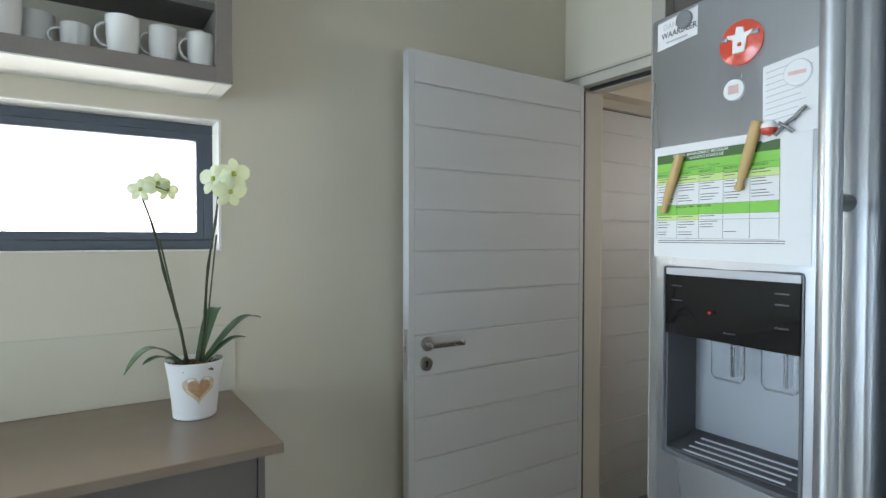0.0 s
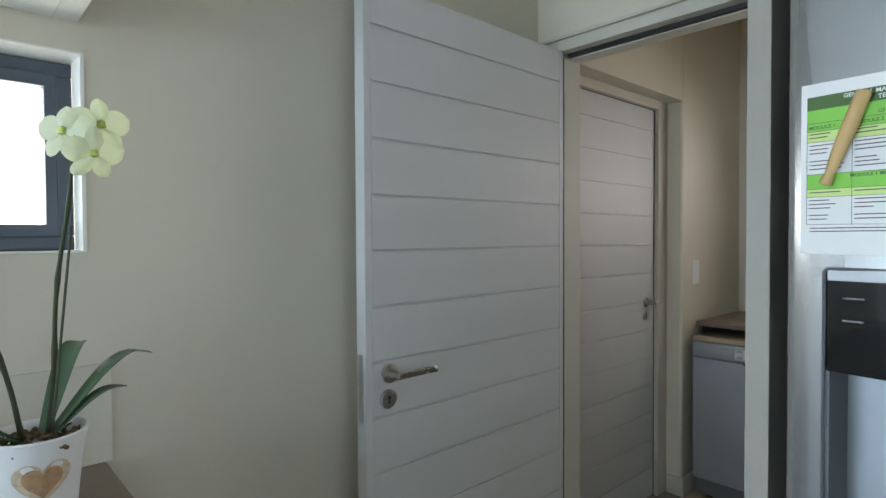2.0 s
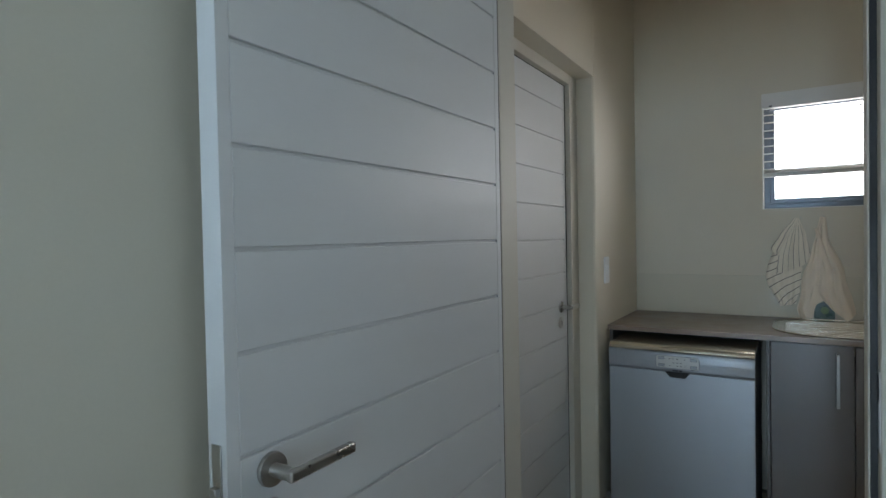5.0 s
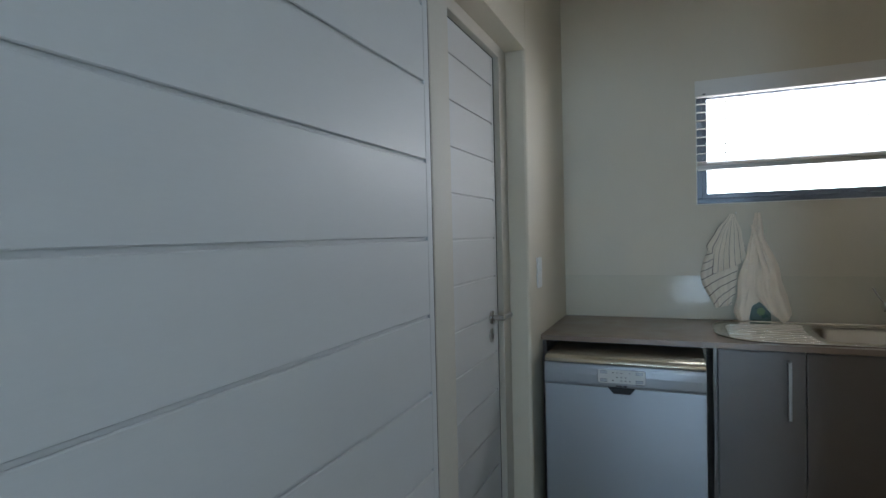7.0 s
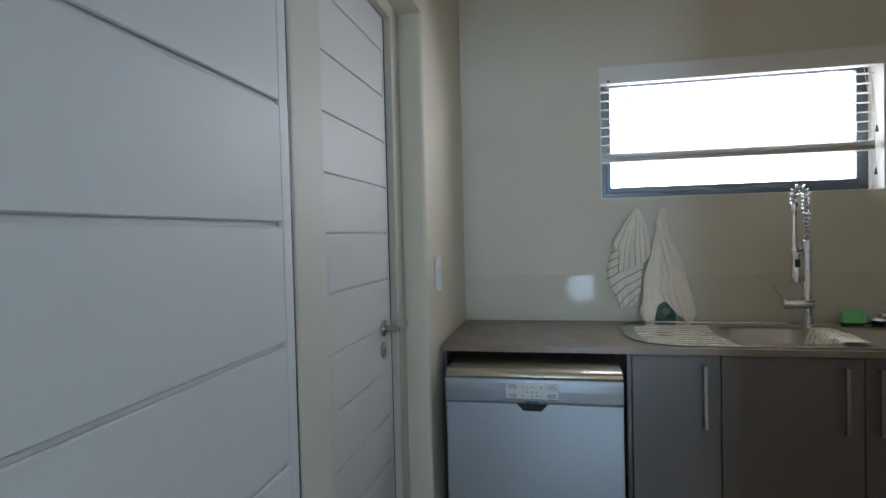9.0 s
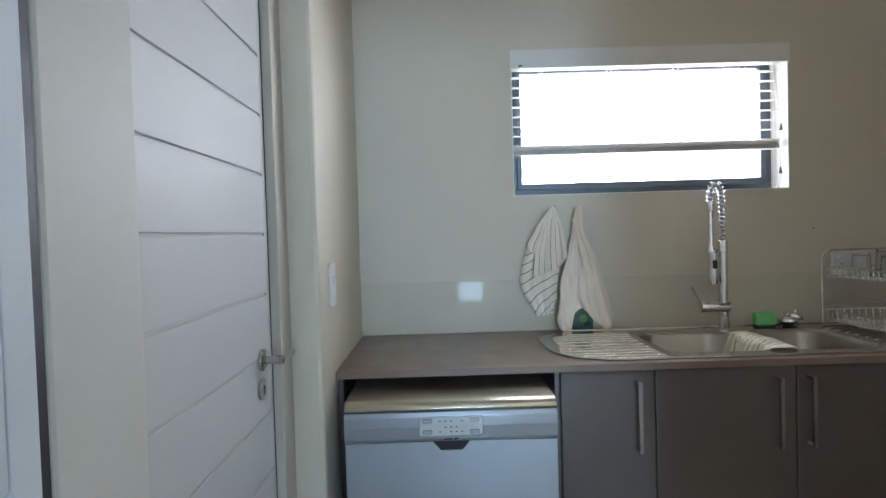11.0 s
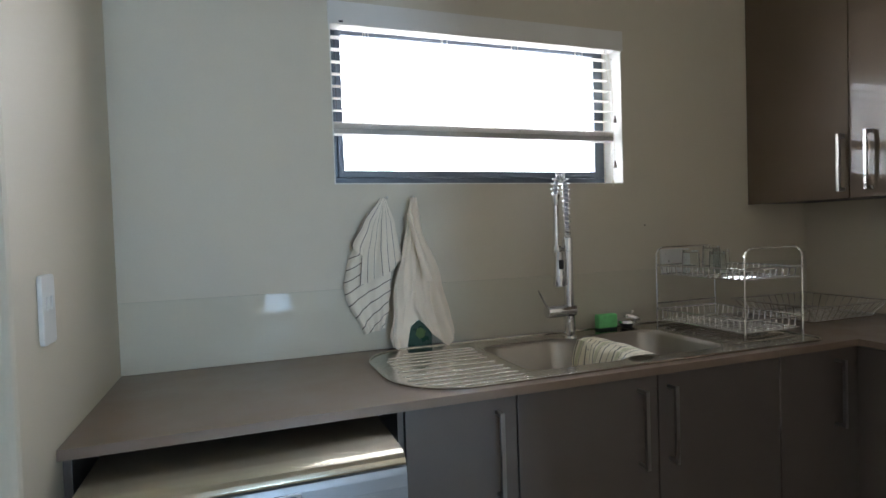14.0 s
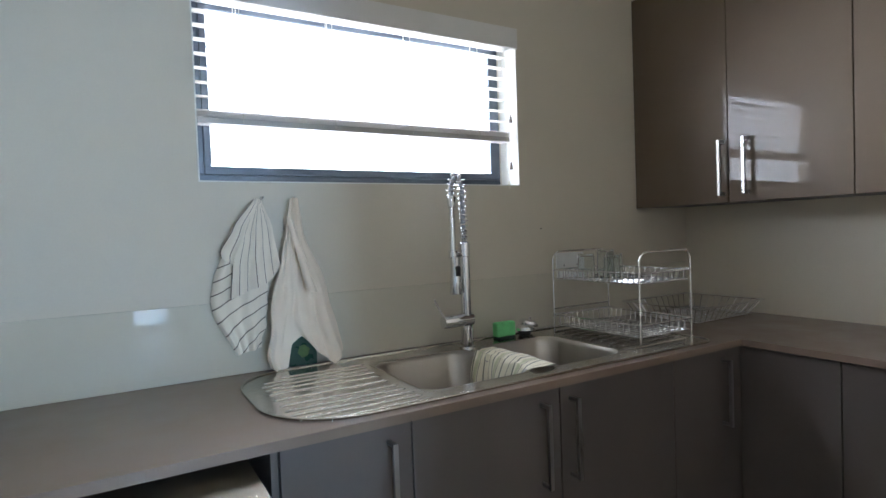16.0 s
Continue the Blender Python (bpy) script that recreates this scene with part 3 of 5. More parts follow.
def sink():
    s = thing("sink", "stainless steel double bowl sink with ribbed drainers, set in the worktop", "sink")
    x0, x1, y0, y1, zt = 3.262, 3.790, -0.330, 1.100, CZ + 0.004
    # rim as a plate with two openings
    bowls = ((0.365 + 0.012, 0.722), (0.014, 0.365 - 0.022))

    def plate(xa, xb, ya, yb):
        part("deck", box(xa, xb, ya, yb, CZ + 0.0002, zt), M_SINK, s, smooth=False)
    part("drainer", prism(rounded(x0, x1, bowls[0][1], y1, (0.004, 0.004, 0.16, 0.20), 10), "z", CZ + 0.0002, zt), M_SINK, s, smooth=False)
    part("drainer", prism(rounded(x0, x1, y0, bowls[1][0], (0.05, 0.05, 0.001, 0.001), 8), "z", CZ + 0.0002, zt), M_SINK, s, smooth=False)
    plate(x0, BX0, bowls[1][0], bowls[0][1])
    plate(BX1, x1, bowls[1][0], bowls[0][1])
    plate(BX0, BX1, bowls[1][1], bowls[0][0])
    out = rounded(x0, x1, y0, y1, (0.05, 0.05, 0.16, 0.20), 10)
    part("rim", tube([(u, v, zt + 0.0005) for u, v in out], 0.0035, 8, closed=True), M_SINK, s)
    for ya, yb in bowls:
        # bowl: stack of rounded outlines
        bm = bmesh.new()
        rings = []
        prof = [(0.0, zt + 0.0003, 0.075), (0.006, zt - 0.003, 0.072), (0.012, zt - 0.015, 0.07), (0.018, 0.80, 0.065), (0.03, 0.772, 0.06), (0.06, 0.762, 0.05), (0.15, 0.758, 0.012)]
        for inset, z, r in prof:
            o = rounded(BX0 - 0.004 + inset, BX1 + 0.004 - inset, ya - 0.003 + inset, yb + 0.003 - inset, (r,) * 4, 7)
            rings.append([bm.verts.new((u, v, z)) for u, v in o])
        for a, c in zip(rings, rings[1:]):
            for k in range(len(a)):
                q = (k + 1) % len(a)
                bm.faces.new((a[k], a[q], c[q], c[k]))
        bm.faces.new(rings[-1])
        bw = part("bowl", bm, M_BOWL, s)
        yc = (ya + yb) / 2
        part("waste", lathe([(0.0, 0.7592), (0.03, 0.7592), (0.042, 0.7605), (0.044, 0.7595), (0.044, 0.757)], 24, at=(3.51, yc, 0)), M_CHROME, bw)
        # corner fillets of the deck round the bowl
        r = 0.075
        xs, ys = (BX0 - 0.004, BX1 + 0.004), (ya - 0.003, yb + 0.003)
        for sx, cx in ((1, xs[0]), (-1, xs[1])):
            for sy, cy in ((1, ys[0]), (-1, ys[1])):
                pts = [(cx, cy)] + [(cx + sx * r * (1 - math.cos(radians(q * 15))), cy + sy * r * (1 - math.sin(radians(q * 15)))) for q in range(7)]
                part("corner_deck", prism(pts, "z", zt - 0.003, zt + 0.0004), M_SINK, s, smooth=False)
    # raised ribs of the two drainers
    # they crowd together towards the long sides
    for i in range(11):
        q = i / 5 - 1
        x = 3.491 + 0.21 * math.copysign(abs(q) ** 0.82, q)
        e = 1.056 - 0.072 * abs(q) ** 7
        st = 0.752 - 0.018 * q * q
        part("rib", tube([(x, st, zt - 0.004), (x, st + 0.006, zt - 0.0006), (x, st + 0.014, zt + 0.0002), (x, e - 0.012, zt + 0.0002), (x, e - 0.004, zt - 0.0006), (x, e, zt - 0.004)], 0.0034, 12), M_SINK, s)
    for i in range(9):
        x = 3.345 + i * 0.047
        part("rib", tube([(x, -0.295, zt - 0.004), (x, -0.285, zt + 0.001), (x, -0.048, zt + 0.001), (x, -0.040, zt + 0.0002), (x, -0.034, zt - 0.004)], 0.0048, 12), M_SINK, s)
    return s


sink()


def upper_unit(x0, x1, label, hx):
    u = thing("wall_cabinet", label, "cabinet", group="scullery wall cabinets")
    yf, z0, z1 = -0.65, 1.388, 2.30
    part("body", box(x0 + 0.0005, x1 - 0.0005, SY + 0.001, yf - 0.019, z0 + 0.002, z1), M_CARC, u, smooth=False)
    d = part("door", box(x0 + 0.0015, x1 - 0.0015, yf - 0.018, yf, z0, z1 + 0.002, 0.0015), M_UPPER, u)
    bar_handle_flat(d, hx, yf, 1.415, 1.625)


def bar_handle_flat(parent, x, y, z0, z1):
    h = part("handle", box(x - 0.006, x + 0.006, y + 0.026, y + 0.034, z0, z1, 0.0015), M_STEEL, parent, "square polished chrome bow handle")
    part("foot", box(x - 0.006, x + 0.006, y, y + 0.0265, z0, z0 + 0.012, 0.001), M_STEEL, h)
    part("foot", box(x - 0.006, x + 0.006, y, y + 0.0265, z1 - 0.012, z1, 0.001), M_STEEL, h)


upper_unit(3.407, EX - 0.001, "high gloss taupe wall cabinet in the corner", 3.427)
upper_unit(2.989, 3.407, "high gloss taupe wall cabinet with a chrome handle", 3.331)
upper_unit(2.571, 2.989, "high gloss taupe wall cabinet with a chrome handle", 2.611)
upper_unit(2.15, 2.571, "high gloss taupe wall cabinet with a chrome handle", 2.53)


# ---- kitchen: fridge with its surround ----
FC = 0.27                     # middle of the fridge
FL, FRT, FZ = 0.723, -0.183, 1.85


def front_x(y):
    """The gently bowed front of the fridge doors."""
    return 0.938 + 0.036 * max(0.0, min(1.0, (abs(y - FC) - 0.10) / 0.35)) ** 1.6


def fridge_door(y0, y1, z0, z1, hole=None, zr=0.012):
    """A bowed door slab from y0 to y1; hole: (ya, yb, za, zb) cut for the dispenser."""
    bm = bmesh.new()
    r = 0.014
    edge = [(y0, 0.022), (y0 + 0.004, 0.010), (y0 + 0.009, 0.003), (y0 + r, 0.0)]
    n = 18
    cols = [(y, d) for y, d in edge]
    cols += [(y0 + r + (y1 - y0 - 2 * r) * k / n, 0.0) for k in range(1, n)]
    cols += [(y1 - (y - y0), d) for y, d in reversed(edge)]
    if hole:
        cols = sorted(cols + [(hole[0], 0.0), (hole[1], 0.0)])
    zs = [(z0, 0.012), (z0 + 0.004, 0.004), (z0 + zr, 0.0), (z1 - zr, 0.0), (z1 - 0.004, 0.004), (z1, 0.012)]
    if hole:
        zs = sorted(zs + [(hole[2], 0.0), (hole[3], 0.0)])
    g = [[bm.verts.new((front_x(y) + d + dz, y, z)) for z, dz in zs] for y, d in cols]
    bk = [[bm.verts.new((1.02, y, z)) for z, dz in zs] for y, d in cols]
    for i in range(len(cols) - 1):
        for j in range(len(zs) - 1):
            ym, zm = (cols[i][0] + cols[i + 1][0]) / 2, (zs[j][0] + zs[j + 1][0]) / 2
            if hole and hole[0] < ym < hole[1] and hole[2] < zm < hole[3]:
                continue
            bm.faces.new((g[i][j], g[i + 1][j], g[i + 1][j + 1], g[i][j + 1]))
            bm.faces.new((bk[i][j], bk[i][j + 1], bk[i + 1][j + 1], bk[i + 1][j]))
    for i in range(len(cols) - 1):
        for j in (0, len(zs) - 1):
            bm.faces.new((g[i][j], bk[i][j], bk[i + 1][j], g[i + 1][j]))
    for j in range(len(zs) - 1):
        for i in (0, len(cols) - 1):
            bm.faces.new((g[i][j], g[i][j + 1], bk[i][j + 1], bk[i][j]))
    return bm


DY0, DY1, DZ0, DZ1 = 0.408, 0.674, 0.985, 1.352


def fridge():
    f = thing("fridge", "tall stainless steel side by side fridge with a water dispenser", "fridge")
    part("body", box(1.075, 1.70, FRT + 0.006, FL - 0.006, 0.02, FZ - 0.02, 0.004), M_FRSIDE, f)
    fd = part("freezer_door", fridge_door(0.314, FL, 0.06, FZ, (DY0, DY1, DZ0, DZ1)), M_FRIDGE, f, "brushed steel freezer door")
    rd = part("fridge_door", fridge_door(FRT, 0.305, 0.06, FZ), M_FRIDGE, f, "brushed steel fridge door")
    for y0, y1, z0, z1 in ((FRT + 0.01, FL - 0.01, DZ1 + 0.001, FZ - 0.03), (FRT + 0.01, FL - 0.01, 0.07, DZ0 - 0.001), (DY1 + 0.001, FL - 0.01, DZ0, DZ1), (FRT + 0.01, DY0 - 0.001, DZ0, DZ1)):
        part("gasket", box(1.0205, 1.0745, y0, y1, z0, z1), M_SEAL, f, smooth=False)
    for p, y in ((fd, 0.352), (rd, 0.262)):
        h = part("handle", tube([(0.884, y, 0.62), (0.884, y, FZ - 0.03)], 0.0155, 18), M_FRIDGE, p, "full height round steel handle")
        for z in (0.70, 1.46, 1.80):
            part("foot", cyl((0.886, y, z), (front_x(y) + 0.004, y, z), 0.013, seg=14), M_FRSIDE, h)
    # dispenser housing
    dp = part("dispenser", box(1.066, 1.0744, DY0, DY1, DZ0, DZ1), M_NOOK, fd, "grey recessed water and ice dispenser", smooth=False)
    part("side_wall", box(front_x(DY1) + 0.002, 1.0659, DY1 - 0.006, DY1 - 0.0005, DZ0 + 0.0002, 1.2218), M_NOOKSIDE, dp, smooth=False)
    part("side_wall", box(front_x(DY0) + 0.002, 1.0659, DY0 + 0.0005, DY0 + 0.006, DZ0 + 0.0002, 1.2218), M_NOOKSIDE, dp, smooth=False)
    fx = front_x(0.5)

    def curved(z0, z1, out, name, material, y0=DY0 + 0.004, y1=DY1 - 0.004, depth=0.02):
        pts = [(front_x(y0 + (y1 - y0) * k / 10) - out, y0 + (y1 - y0) * k / 10) for k in range(11)]
        poly = pts + [(x + depth, y) for x, y in reversed(pts)]
        return part(name, prism(poly, "z", z0, z1), material, dp, smooth=False)
    curved(1.337, DZ1 - 0.001, 0.001, "top_strip", M_SILVER)
    curved(1.222, 1.3365, 0.002, "control_panel", M_GLOSSBLK, depth=0.07)
    out = [(front_x(y) - 0.0012, y, z) for y, z in rounded(DY0, DY1, DZ0, DZ1, (0.006,) * 4, 4)]
    part("surround", tube(out, 0.0022, 6, closed=True), M_NOOKSIDE, dp)
    curved(DZ0 + 0.0005, DZ0 + 0.0075, 0.0005, "tray_lip", M_NOOKSIDE, depth=0.034)
    part("lamp", cyl((fx - 0.0022, 0.566, 1.273), (fx - 0.0032, 0.566, 1.273), 0.0026, seg=10), M_LED, dp, "small red indicator lamp")
    for y, z in ((0.642, 1.316), (0.642, 1.288), (0.44, 1.318), (0.44, 1.300), (0.44, 1.262), (0.53, 1.240)):
        part("key_mark", box(front_x(y) - 0.0036, front_x(y) - 0.0021, y - 0.011, y + 0.011, z - 0.0012, z + 0.0012), M_GREYINK, dp, smooth=False)
    # sloping drip tray with slots
    part("tray", prism([(0.966, DZ0 + 0.008), (1.0655, DZ0 + 0.008), (1.0655, DZ0 + 0.026), (0.966, DZ0 + 0.010)], "y", DY0 + 0.0065, DY1 - 0.0065), M_NOOKSIDE, dp, smooth=False)
    for k in range(4):
        x = 0.972 + k * 0.020
        part("tray_slot", box(x, x + 0.004, DY0 + 0.04, DY1 - 0.04, DZ0 + 0.0108 + 0.0032 * k, DZ0 + 0.0138 + 0.0032 * k), M_SILVER, dp, smooth=False)
    # clear paddles
    for y in (0.565, 0.472):
        w = 0.031
        o = [(y - w, 1.222), (y - w, 1.152), (y - w + 0.008, 1.143), (y + w - 0.008, 1.143), (y + w, 1.152), (y + w, 1.222)]
        pd = part("paddle", prism(o, "x", 1.0000, 1.0040), M_ACRYL, dp, "clear moulded dispenser paddle", smooth=False)
        pd.visible_shadow = False
        part("paddle_rim", tube([(1.001, u, v) for u, v in o], 0.0024, 6), M_ACRYL, pd)
        part("paddle_wall", box(1.004, 1.03, y - 0.012, y - 0.004, 1.150, 1.222, 0.002), M_ACRYL, pd)
    return f


M_LED = mat("red_indicator", (0.7, 0.02, 0.03), 0.3)
_b = M_LED.node_tree.nodes["Principled BSDF"]
_b.inputs["Emission Color"].default_value = (1, 0.02, 0.03, 1)
_b.inputs["Emission Strength"].default_value = 0.25
M_GREYINK = mat("grey_print", (0.04, 0.04, 0.043), 0.4)
fridge()

t = thing("fridge_surround", "tall grey panel and dark cupboard boxing in the fridge", "cabinet")
part("side_panel", box(1.11, DX - 0.001, 0.781, 0.817, 0, 2.35, 0.0015), M_PANEL, t)
part("top_box", box(1.16, DX - 0.001, FRT - 0.03, 0.7805, 1.92, 2.35), M_CARC, t, smooth=False)
part("door", box(1.14, 1.159, FRT - 0.03, 0.7805, 1.925, 2.349, 0.0015), M_CAB, t)

# ---- kitchen: low counter under the window ----
KZ = 0.932                                # height of the kitchen worktop
u = thing("base_cabinet", "dark taupe kitchen base cabinet with a plain end panel", "cabinet")
part("body", box(-1.6, 0.330, 1.300, NY - 0.002, 0.0, KZ - 0.0225), M_CARC, u, smooth=False)
part("end_panel", box(0.3302, 0.346, 1.2775, NY - 0.002, 0.0, KZ - 0.0225, 0.001), M_CAB, u)
for k in range(3):
    part("door", box(0.329 - 0.64 * (k + 1) + 0.0015, 0.329 - 0.64 * k - 0.0015, 1.278, 1.2995, 0.10, KZ - 0.0235, 0.0015), M_CAB, u)
t = thing("worktop", "taupe kitchen worktop with a thin square edge", "worktop")
part("top", box(-1.6, 0.386, 1.263, NY - 0.001, KZ - 0.022, KZ, 0.002), M_CTR, t)
part("edge_band", box(-1.6, 0.385, 1.2618, 1.2629, KZ - 0.0215, KZ - 0.0012), M_CTR, t)
setting("trim", box(-1.6, 0.398, NY - 0.006, NY - 0.0002, KZ + 0.0005, 1.137, 0.001), M_SPLASH, "glossy cream tiled upstand under the window", "splashback")


def wall_shelf():
    s = thing("wall_shelf", "open taupe wall shelf holding white mugs", "shelf")
    x0, x1, y0, z0, th = -1.3, 0.352, 1.603, 1.830, 0.042
    part("base_board", box(x0, x1 - th, y0, NY - 0.001, z0, z0 + th, 0.001), M_SHELF, s)
    part("underside", box(x0 + 0.002, x1 - 0.002, y0 + 0.002, NY - 0.002, z0 - 0.004, z0 - 0.0003), M_REVEAL, s, "pale underside board", smooth=False)
    part("joint_line", box(x1 - th - 0.002, x1 - th, y0 + 0.003, NY - 0.003, z0 - 0.0050, z0 - 0.0041), M_CORD, s, smooth=False)
    part("side_board", box(x1 - th, x1, y0, NY - 0.001, z0, 2.45, 0.001), M_SHELF, s)
    part("middle_board", box(x0, x1 - th - 0.0002, y0 + 0.02, NY - 0.001, 2.03, 2.05, 0.001), M_CARC, s)
    part("top_board", box(x0, x1 - th - 0.0002, y0, NY - 0.001, 2.41, 2.45, 0.001), M_SHELF, s)
    part("side_board", box(x0 - th, x0 - 0.0002, y0, NY - 0.001, z0, 2.45, 0.001), M_SHELF, s)


wall_shelf()


# ---- materials of the small things ----
M_GRN = mat("bright_green_print", (0.20, 0.52, 0.07), 0.6, var=0.03)
M_DGRN = mat("dark_green_print", (0.055, 0.12, 0.03), 0.6, var=0.03)
M_PGRN = mat("pale_green_print", (0.52, 0.66, 0.24), 0.6, var=0.03)
M_RED = mat("red_enamel", (0.62, 0.07, 0.04), 0.25, var=0.05, coat=0.5)
M_PEG = mat("turned_beech", (0.50, 0.33, 0.14), 0.5, var=0.12, scale=20, fine=90, stretch=(1, 1, 0.15), bump=0.08)
M_PALEPINK = mat("faded_pink_print", (0.62, 0.42, 0.38), 0.5, var=0.1, scale=60)
M_LEAF = mat("orchid_leaf", (0.035, 0.085, 0.035), 0.35, var=0.2, scale=12, bump=0.06, coat=0.2)
M_STEM = mat("orchid_stem", (0.045, 0.055, 0.022), 0.5, var=0.2, scale=40)
M_PETAL = mat("pale_green_petal", (0.88, 0.90, 0.78), 0.5, var=0.06, scale=40, sheen=0.2)
thin(M_PETAL, (0.86, 0.90, 0.66), 0.5)
M_MOSS = mat("bark_and_moss", (0.13, 0.085, 0.04), 0.9, var=0.4, scale=60, bump=0.6)
M_POT = mat("matt_white_pot", (0.76, 0.75, 0.74), 0.5, var=0.03, scale=12, bump=0.1)
M_HEART = mat("tan_heart", (0.42, 0.25, 0.13), 0.7, var=0.25, scale=90, bump=0.4)
M_HEART2 = mat("cream_heart_rim", (0.60, 0.48, 0.34), 0.7, var=0.2, scale=120, bump=0.4)
M_SPONGE = mat("green_sponge", (0.22, 0.66, 0.24), 0.85, var=0.12, scale=60, fine=300, bump=0.5)
M_SCOUR = mat("dark_scourer", (0.03, 0.06, 0.04), 0.95, var=0.3, scale=200, bump=0.6)
M_PACK = mat("dark_green_pack", (0.012, 0.055, 0.035), 0.3, var=0.2, scale=30)
M_LEAFPRINT = mat("leaf_print", (0.07, 0.13, 0.03), 0.4, var=0.3, scale=60)
M_BROWN = mat("brown_toggle", (0.10, 0.07, 0.05), 0.5, var=0.1)
M_LINEN2 = mat("plain_linen", (0.82, 0.71, 0.57), 0.9, var=0.07, scale=9, fine=500, bump=0.25, sheen=0.3)


def striped(name, base, lines, count, width, along="u", skew=0.0):
    """Woven cloth with thin stripes laid along its own length."""
    m = mat(name, base, 0.9, var=0.05, scale=9, fine=500, bump=0.25, sheen=0.3)
    n, l = m.node_tree.nodes, m.node_tree.links
    uv, sp = n.new("ShaderNodeUVMap"), n.new("ShaderNodeSeparateXYZ")
    l.new(uv.outputs[0], sp.inputs[0])
    mul, fr_, lt = n.new("ShaderNodeMath"), n.new("ShaderNodeMath"), n.new("ShaderNodeMath")
    mul.operation, fr_.operation, lt.operation = "MULTIPLY", "FRACT", "LESS_THAN"
    mul.inputs[1].default_value, lt.inputs[1].default_value = count, width
    sk = n.new("ShaderNodeMath")
    sk.operation, sk.inputs[1].default_value = "MULTIPLY_ADD", skew
    first, other = (0, 1) if along == "u" else (1, 0)
    l.new(sp.outputs[other], sk.inputs[0])
    l.new(sp.outputs[first], sk.inputs[2])
    l.new(sk.outputs[0], mul.inputs[0])
    l.new(mul.outputs[0], fr_.inputs[0])
    l.new(fr_.outputs[0], lt.inputs[0])
    mix = n.new("ShaderNodeMix")
    mix.data_type = "RGBA"
    mix.inputs[7].default_value = (*lines, 1)
    l.new(lt.outputs[0], mix.inputs[0])
    b = n["Principled BSDF"]
    l.new(b.inputs["Base Color"].links[0].from_socket, mix.inputs[6])
    l.new(mix.outputs[2], b.inputs["Base Color"])
    return m


def banded(m, colour, count, width, start):
    """A second set of woven bands across the cloth, beside the first."""
    n, l = m.node_tree.nodes, m.node_tree.links
    uv, sp = n.new("ShaderNodeUVMap"), n.new("ShaderNodeSeparateXYZ")
    l.new(uv.outputs[0], sp.inputs[0])
    ma, fr_, lt, mix = n.new("ShaderNodeMath"), n.new("ShaderNodeMath"), n.new("ShaderNodeMath"), n.new("ShaderNodeMix")
    ma.operation, fr_.operation, lt.operation = "MULTIPLY_ADD", "FRACT", "LESS_THAN"
    ma.inputs[1].default_value, ma.inputs[2].default_value, lt.inputs[1].default_value = count, start, width
    mix.data_type = "RGBA"
    mix.inputs[7].default_value = (*colour, 1)
    l.new(sp.outputs[1], ma.inputs[0])
    l.new(ma.outputs[0], fr_.inputs[0])
    l.new(fr_.outputs[0], lt.inputs[0])
    l.new(lt.outputs[0], mix.inputs[0])
    b = n["Principled BSDF"]
    l.new(b.inputs["Base Color"].links[0].from_socket, mix.inputs[6])
    l.new(mix.outputs[2], b.inputs["Base Color"])


M_STRIPE = striped("striped_linen", (0.80, 0.72, 0.59), (0.20, 0.16, 0.13), 6, 0.085)
M_STRIPE2 = striped("cross_striped_linen", (0.80, 0.72, 0.59), (0.20, 0.16, 0.13), 7.5, 0.10, "v", 0.26)
M_STRIPE3 = striped("edge_striped_linen", (0.80, 0.72, 0.59), (0.20, 0.16, 0.13), 2, 0.11)
M_DISH = striped("striped_dishcloth", (0.80, 0.75, 0.58), (0.16, 0.17, 0.13), 6, 0.10, "v", 0.05)
banded(M_DISH, (0.56, 0.56, 0.36), 3, 0.14, 0.31)
banded(M_DISH, (0.30, 0.27, 0.20), 6, 0.06, 0.72)


def lerp(keys, v):
    """A value between (place, value) pairs."""
    for (a, p), (c, q) in zip(keys, keys[1:]):
        if v <= c:
            s = (v - a) / (c - a)
            return p + (q - p) * (s * s * (3 - 2 * s) * 0.5 + s * 0.5)
    return keys[-1][1]


# ---- what hangs on the fridge ----
def on_fridge(y0, y1, z0, z1, out, thick=0.0006, tilt=0.0):
    """A thin sheet that follows the bowed fridge door; y0 > y1."""
    n = 10
    pts = []
    for k in range(n + 1):
        y = y1 + (y0 - y1) * k / n
        pts.append((front_x(y) - out, y))
    poly = pts + [(x + thick, y) for x, y in reversed(pts)]
    bm = prism(poly, "z", z0, z1)
    for v in bm.verts:
        v.co.z += tilt * (v.co.y - y0)
    return bm


def words(text, size, y, z, out, material, parent, name="lettering", bold=0.0, tilt=0.0):
    cu = bpy.data.curves.new("lettering", "FONT")
    cu.body, cu.size, cu.offset, cu.resolution_u = text, size, bold, 2
    tmp = bpy.data.objects.new("lettering", cu)
    scene.collection.objects.link(tmp)
    me = bpy.data.meshes.new_from_object(tmp.evaluated_get(bpy.context.evaluated_depsgraph_get()))
    bpy.data.objects.remove(tmp)
    for v in me.vertices:
        yy = y - v.co.x
        v.co = Vector((front_x(yy) - out, yy, z + v.co.y - tilt * v.co.x))
    me.materials.append(material)
    ob = new(name, me)
    ob.parent = parent
    return ob


